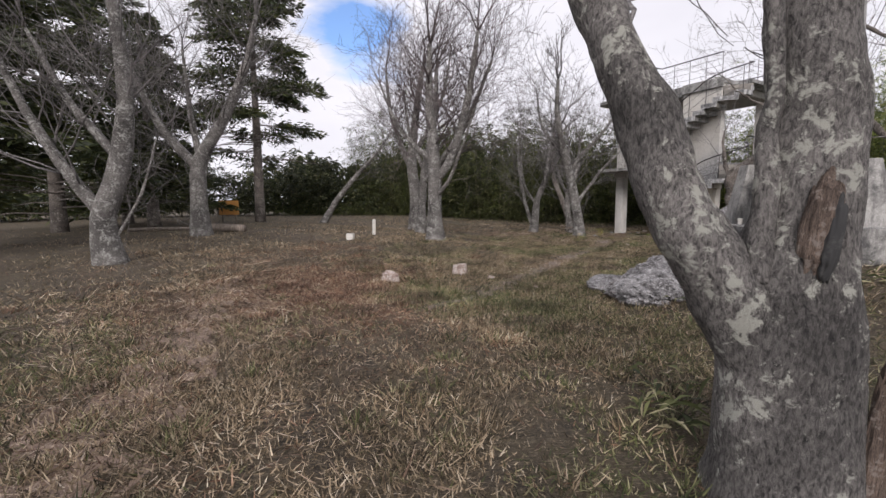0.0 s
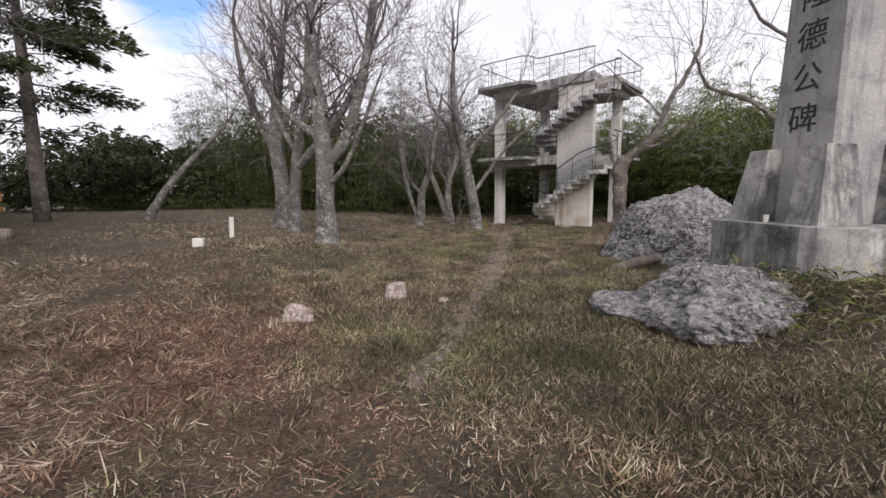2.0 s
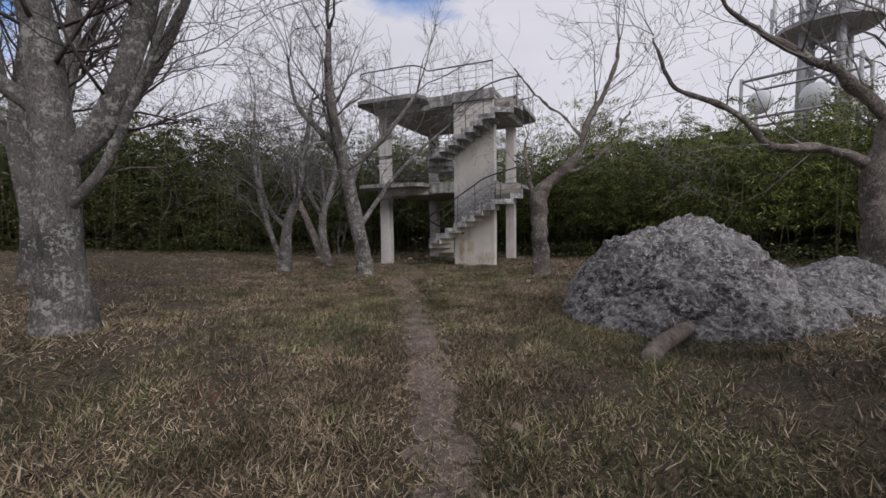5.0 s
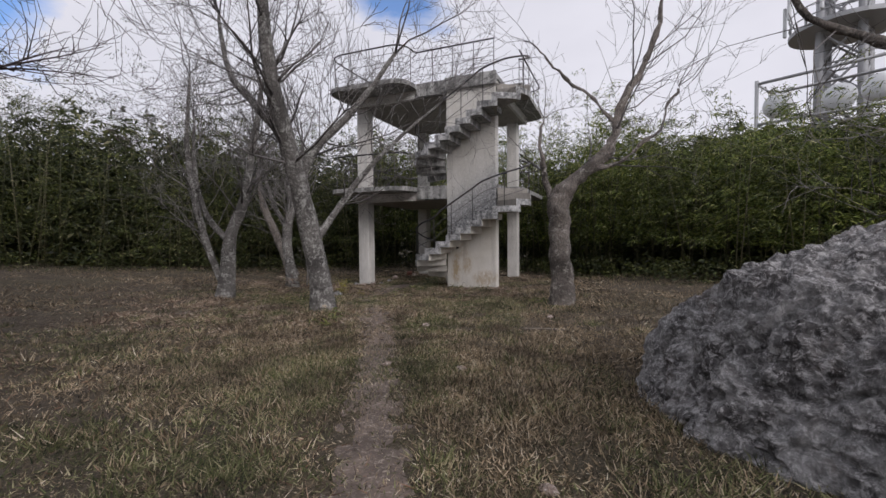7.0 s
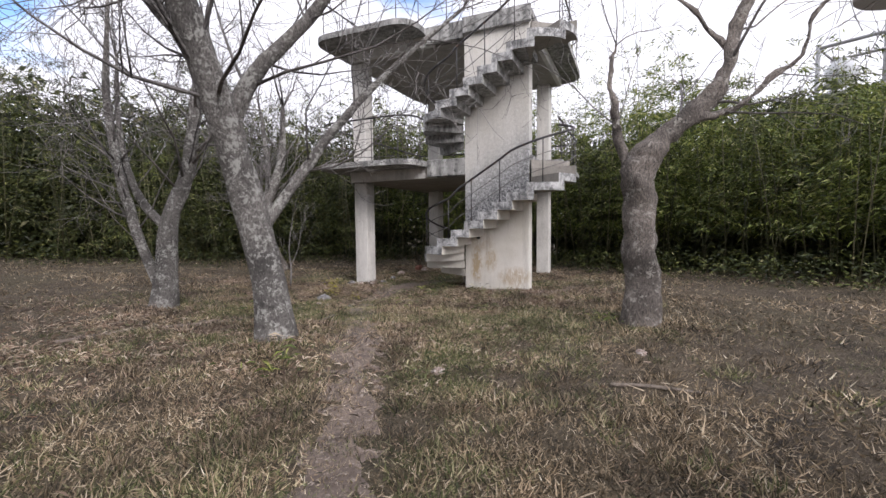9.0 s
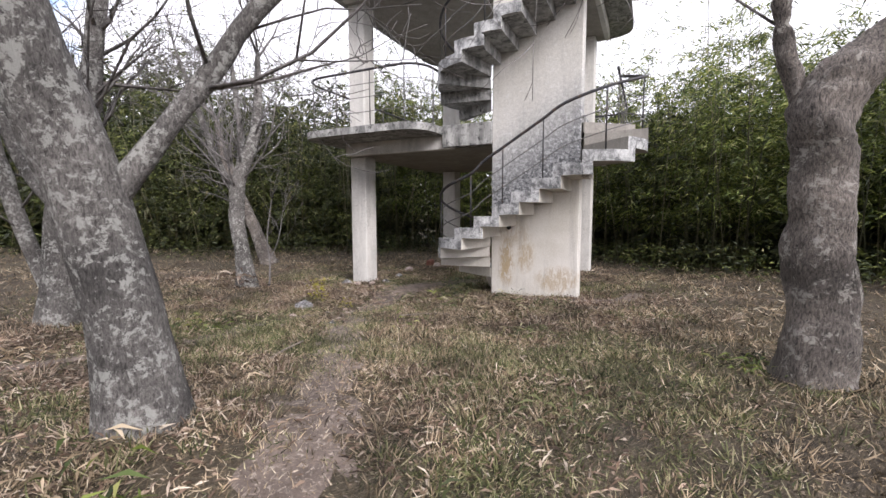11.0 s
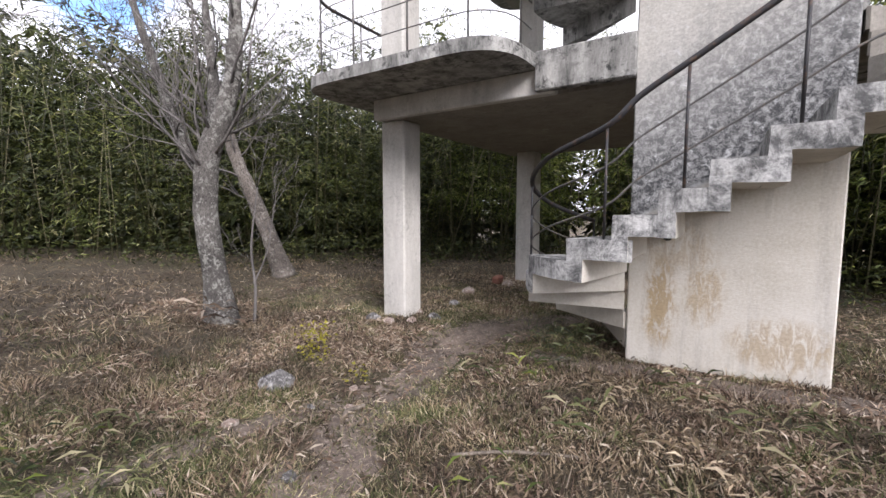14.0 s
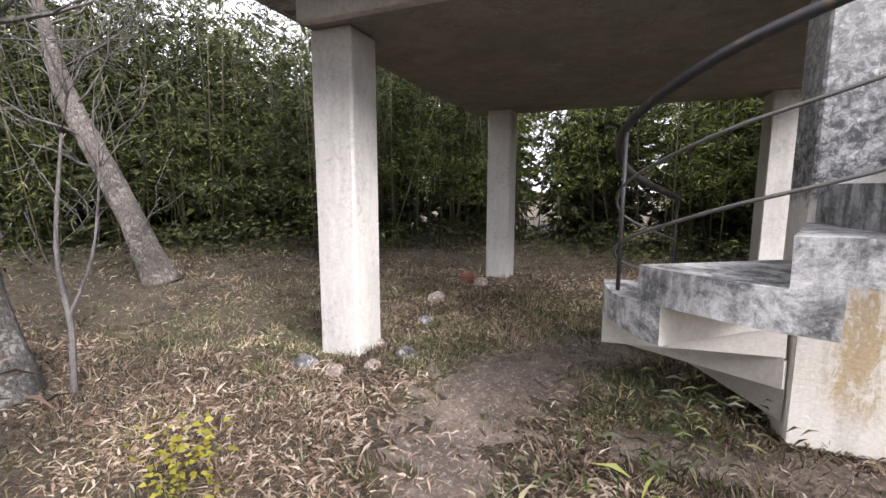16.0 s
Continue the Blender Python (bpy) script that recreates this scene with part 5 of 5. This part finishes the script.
# ---- grass ----
def soft(a, b, v):
    k = np.clip((v - a) / (b - a), 0, 1)
    return k * k * (3 - 2 * k)


def red_zone(x, y):
    return np.exp(-((x + 1.9) / 1.5) ** 2 - ((y - 5.6) / 2.6) ** 2) + 0.7 * np.exp(-((x + 4.5) / 2.5) ** 2 - ((y - 9.0) / 3.0) ** 2)


def waves(x, y, seed):
    """A cheap uneven field between about -1 and 1, for patches."""
    s = seed * 1.37
    v = np.sin(1.1 * x + 0.7 * y + s) + np.sin(-0.8 * x + 1.5 * y + 2 * s) + np.sin(2.3 * x + 1.9 * y + 3 * s) * 0.7
    v = v + np.sin(4.4 * x - 3.1 * y + s) * 0.6 + np.sin(-5.3 * x - 4.7 * y + 5 * s) * 0.5 + np.sin(9.1 * x + 7.3 * y + s) * 0.4 + np.sin(-8.3 * x + 10.7 * y) * 0.4
    return v / 2.6


def grass(name, n, keep, length, width, material, seed, label, reach, up=0.55, bounds=(-30, 15.5, -2, 28), along=(0, 1), wide=False):
    """Blades strewn round the trail; reach is how far they spread from it."""
    rng = np.random.default_rng(seed)
    lo, hi = int(along[0] * (len(TRAIL_NP) - 1)), int(along[1] * (len(TRAIL_NP) - 1))
    i = rng.uniform(lo, hi, n)
    k = np.clip(i.astype(int), 0, len(TRAIL_NP) - 2)
    xy = TRAIL_NP[k] + (TRAIL_NP[k + 1] - TRAIL_NP[k]) * (i - k)[:, None] + rng.normal(size=(n, 2)) * reach
    gap = trail_gap(xy)
    x, y = xy[:, 0], xy[:, 1]
    lump = waves(x, y, seed)
    ok = (rng.uniform(0, 1, n) < keep(x, y, gap, lump)) & (x > bounds[0]) & (x < bounds[1]) & (y > bounds[2]) & (y < bounds[3])
    xy, lump, x, y = xy[ok], lump[ok], x[ok], y[ok]
    pos = np.stack([x, y, gz_many(x, y) - 0.004], axis=1)
    way = np.concatenate([rng.normal(size=(len(xy), 2)), np.abs(rng.normal(size=(len(xy), 1))) * up + 0.12], axis=1)
    size = length * rng.uniform(0.5, 1.4, len(xy)) * (1 + 0.45 * np.clip(lump, -0.8, 0.9))
    build = leaf_mesh if wide else blade_mesh
    ob = build(name, pos, way, size, width * rng.uniform(0.6, 1.4, len(xy)), material, rng)
    return tagged(ob, label, "grass", kind="stuff")


def off_trail(gap):
    return 0.40 + 0.60 * soft(0.06, 0.5, gap)


def not_soil(x, y):
    return 1 - np.exp(-((x - 8.6) / 1.3) ** 2 - ((y - 18.1) / 0.7) ** 2)


grass("dry_grass", 950000, lambda x, y, g, l: off_trail(g) * np.clip(0.7 + 0.5 * l, 0.3, 1) * (1 - 0.7 * red_zone(x, y)) * not_soil(x, y) * (1 - 0.55 * soft(10.5, 15, y)), 0.047, 0.0072, GRASS, 61, "short dry straw-coloured winter grass", 1.7, 0.7)
grass("green_grass", 680000, lambda x, y, g, l: off_trail(g) * np.clip(0.28 + 0.8 * l + 0.2 * np.exp(-((x - 2.5) / 2.0) ** 2 - ((y - 4) / 3) ** 2), 0, 1) * (1 - 0.8 * red_zone(x, y)) * not_soil(x, y) * (1 + 0.35 * soft(11, 16, y)), 0.050, 0.0075, GRASS_GREEN, 62, "patches of olive green grass", 1.8, 0.8)
grass("red_grass", 430000, lambda x, y, g, l: np.clip(red_zone(x, y) * 1.2 + 0.05, 0, 1) * np.clip(0.6 + 0.5 * l, 0.1, 1), 0.065, 0.0075, GRASS_RED, 63, "low reddish brown dead grass", 3.2, 0.4, (-30, 3, -1, 18), (0, 0.6))
grass("leaf_litter", 330000, lambda x, y, g, l: (0.25 + 0.75 * soft(0.2, 0.6, g)) * np.clip(0.4 + 0.6 * l, 0, 1) * soft(11, 16, y) * not_soil(x, y), 0.075, 0.012, LITTER, 64, "fallen brown bamboo leaves on the ground", 2.2, 0.3, (-30, 15.5, 9, 28), (0.5, 1), True)
grass("meadow_grass", 320000, lambda x, y, g, l: np.clip(0.55 + 0.5 * l, 0, 1) * soft(1.5, 4, g), 0.085, 0.013, GRASS, 65, "short dry grass across the clearing", 6.5, 0.6)

grass("flattened_straw", 480000, lambda x, y, g, l: np.exp(-((x + 1.9 + 0.25 * y) / 1.1) ** 2) * np.clip(0.6 + 0.4 * l, 0, 1) * (y < 9), 0.10, 0.008, LITTER, 59, "pale flattened straw on a worn strip", 2.6, 0.10, (-8, 2, -2, 10), (0, 0.5))


def clumps(name, n, per, keep, length, material, seed, label, reach=2.0, along=(0, 1)):
    """Grass standing up in separate small bunches."""
    rng = np.random.default_rng(seed)
    i = rng.uniform(along[0], along[1], n) * (len(TRAIL_NP) - 2)
    k = i.astype(int)
    c = TRAIL_NP[k] + (TRAIL_NP[k + 1] - TRAIL_NP[k]) * (i - k)[:, None] + rng.normal(size=(n, 2)) * reach
    ok = (rng.uniform(0, 1, n) < keep(c[:, 0], c[:, 1])) & (trail_gap(c) > 0.3)
    c = c[ok]
    j = np.repeat(np.arange(len(c)), per)
    off = rng.normal(size=(len(j), 2)) * 0.055
    x, y = c[j, 0] + off[:, 0], c[j, 1] + off[:, 1]
    pos = np.stack([x, y, gz_many(x, y) - 0.004], axis=1)
    way = np.concatenate([off * 9 + rng.normal(size=(len(j), 2)) * 0.35, rng.uniform(0.5, 1.3, (len(j), 1))], axis=1)
    size = length * rng.uniform(0.5, 1.3, len(j)) * rng.uniform(0.6, 1.25, len(c))[j]
    ob = blade_mesh(name, pos, way, size, np.full(len(j), 0.009), material, rng)
    return tagged(ob, label, "grass", kind="stuff")


clumps("grass_clumps", 1500, 40, lambda x, y: np.where(red_zone(x, y) > 0.4, 0.2, 1.0) * (not_soil(x, y) > 0.5), 0.085, GRASS, 66, "small upright bunches of dry grass", 1.9)
clumps("grass_clumps", 1100, 40, lambda x, y: np.where(red_zone(x, y) > 0.4, 0.1, 1.0) * (not_soil(x, y) > 0.5), 0.08, GRASS_GREEN, 67, "small upright bunches of green grass", 1.9)
clumps("grass_clumps", 520, 36, lambda x, y: soft(12, 16, y) * (not_soil(x, y) > 0.5), 0.10, LITTER, 68, "small upright bunches of dead bamboo grass", 2.4, (0.5, 1))
clumps("grass_clumps", 500, 36, lambda x, y: np.clip(red_zone(x, y) * 1.5, 0, 1), 0.10, GRASS_RED, 69, "small upright bunches of reddish dead grass", 3.0, (0, 0.5))


# ---- broad-leaved dwarf bamboo and saplings ----
def tuft(name, x, y, n, leaf, material, seed, label, height=0.25, spread=0.18, ratio=0.12):
    rng = np.random.default_rng(seed)
    pos = np.stack([x + rng.normal(size=n) * spread, y + rng.normal(size=n) * spread, np.zeros(n)], axis=1)
    pos[:, 2] = gz_many(pos[:, 0], pos[:, 1]) + rng.uniform(0, height, n)
    way = np.concatenate([rng.normal(size=(n, 2)), rng.uniform(0.0, 0.8, (n, 1))], axis=1)
    size = leaf * rng.uniform(0.6, 1.3, n)
    ob = leaf_mesh(name, pos, way, size, size * ratio, material, rng, 0.35)
    return tagged(ob, label, "plant", kind="stuff")


tuft("dwarf_bamboo", 1.18, 2.15, 90, 0.17, GRASS_GREEN, 71, "tuft of long striped dwarf bamboo leaves by a trunk", 0.22, 0.10)
tuft("dwarf_bamboo", 8.78, 17.05, 260, 0.11, SHRUB_LEAF, 72, "dwarf bamboo growing under the stair", 0.32, 0.17)
tuft("dwarf_bamboo", 3.2, 4.3, 420, 0.17, GRASS_GREEN, 73, "low green dwarf bamboo round the monument", 0.14, 0.38)
tuft("dwarf_bamboo", 5.75, 19.6, 60, 0.24, LITTER, 74, "dry pale dwarf bamboo leaves at a tree's foot", 0.30, 0.15)
tuft("yellow_sapling", 6.74, 18.2, 170, 0.042, YELLOW_LEAF, 75, "small sapling with bright yellow leaves", 0.36, 0.09, 0.6)
tuft("yellow_sapling", 6.95, 17.6, 30, 0.04, YELLOW_LEAF, 76, "small sapling with yellow leaves", 0.16, 0.06, 0.6)
for k, (x, y, n, m) in enumerate(((5.0, 16.6, 60, GRASS_GREEN), (4.9, 14.6, 80, GRASS), (8.0, 15.2, 120, GRASS), (9.0, 15.2, 70, GRASS_GREEN), (8.3, 16.2, 90, GRASS), (7.6, 14.3, 80, GRASS_GREEN), (4.2, 13.5, 80, GRASS), (6.9, 19.4, 60, LITTER), (5.2, 18.4, 70, LITTER), (3.6, 16.0, 70, GRASS), (8.2, 12.6, 70, BAMBOO_LEAF))):
    tuft("grass_tuft", x, y, n, 0.12, m, 80 + k, "tuft of long dry grass blades", 0.10, 0.13)
for k, (x, y, n, leaf) in enumerate(((5.0, 16.75, 90, 0.13), (5.35, 17.05, 70, 0.13), (5.6, 16.5, 60, 0.12), (4.2, 13.2, 40, 0.16), (8.55, 15.35, 16, 0.22), (7.9, 15.9, 40, 0.15), (6.95, 15.5, 40, 0.12), (8.9, 15.9, 34, 0.15), (7.9, 17.2, 44, 0.16), (8.25, 16.95, 44, 0.16), (5.2, 12.4, 50, 0.12), (6.4, 12.9, 60, 0.12), (2.9, 4.1, 150, 0.15), (3.3, 3.7, 140, 0.15), (4.2, 3.6, 120, 0.15))):
    tuft("dwarf_bamboo", x, y, n, leaf, GRASS_GREEN if k % 3 else BAMBOO_LEAF, 120 + k, "low tuft of green dwarf bamboo leaves in litter", 0.12, 0.10 + 0.0014 * n)
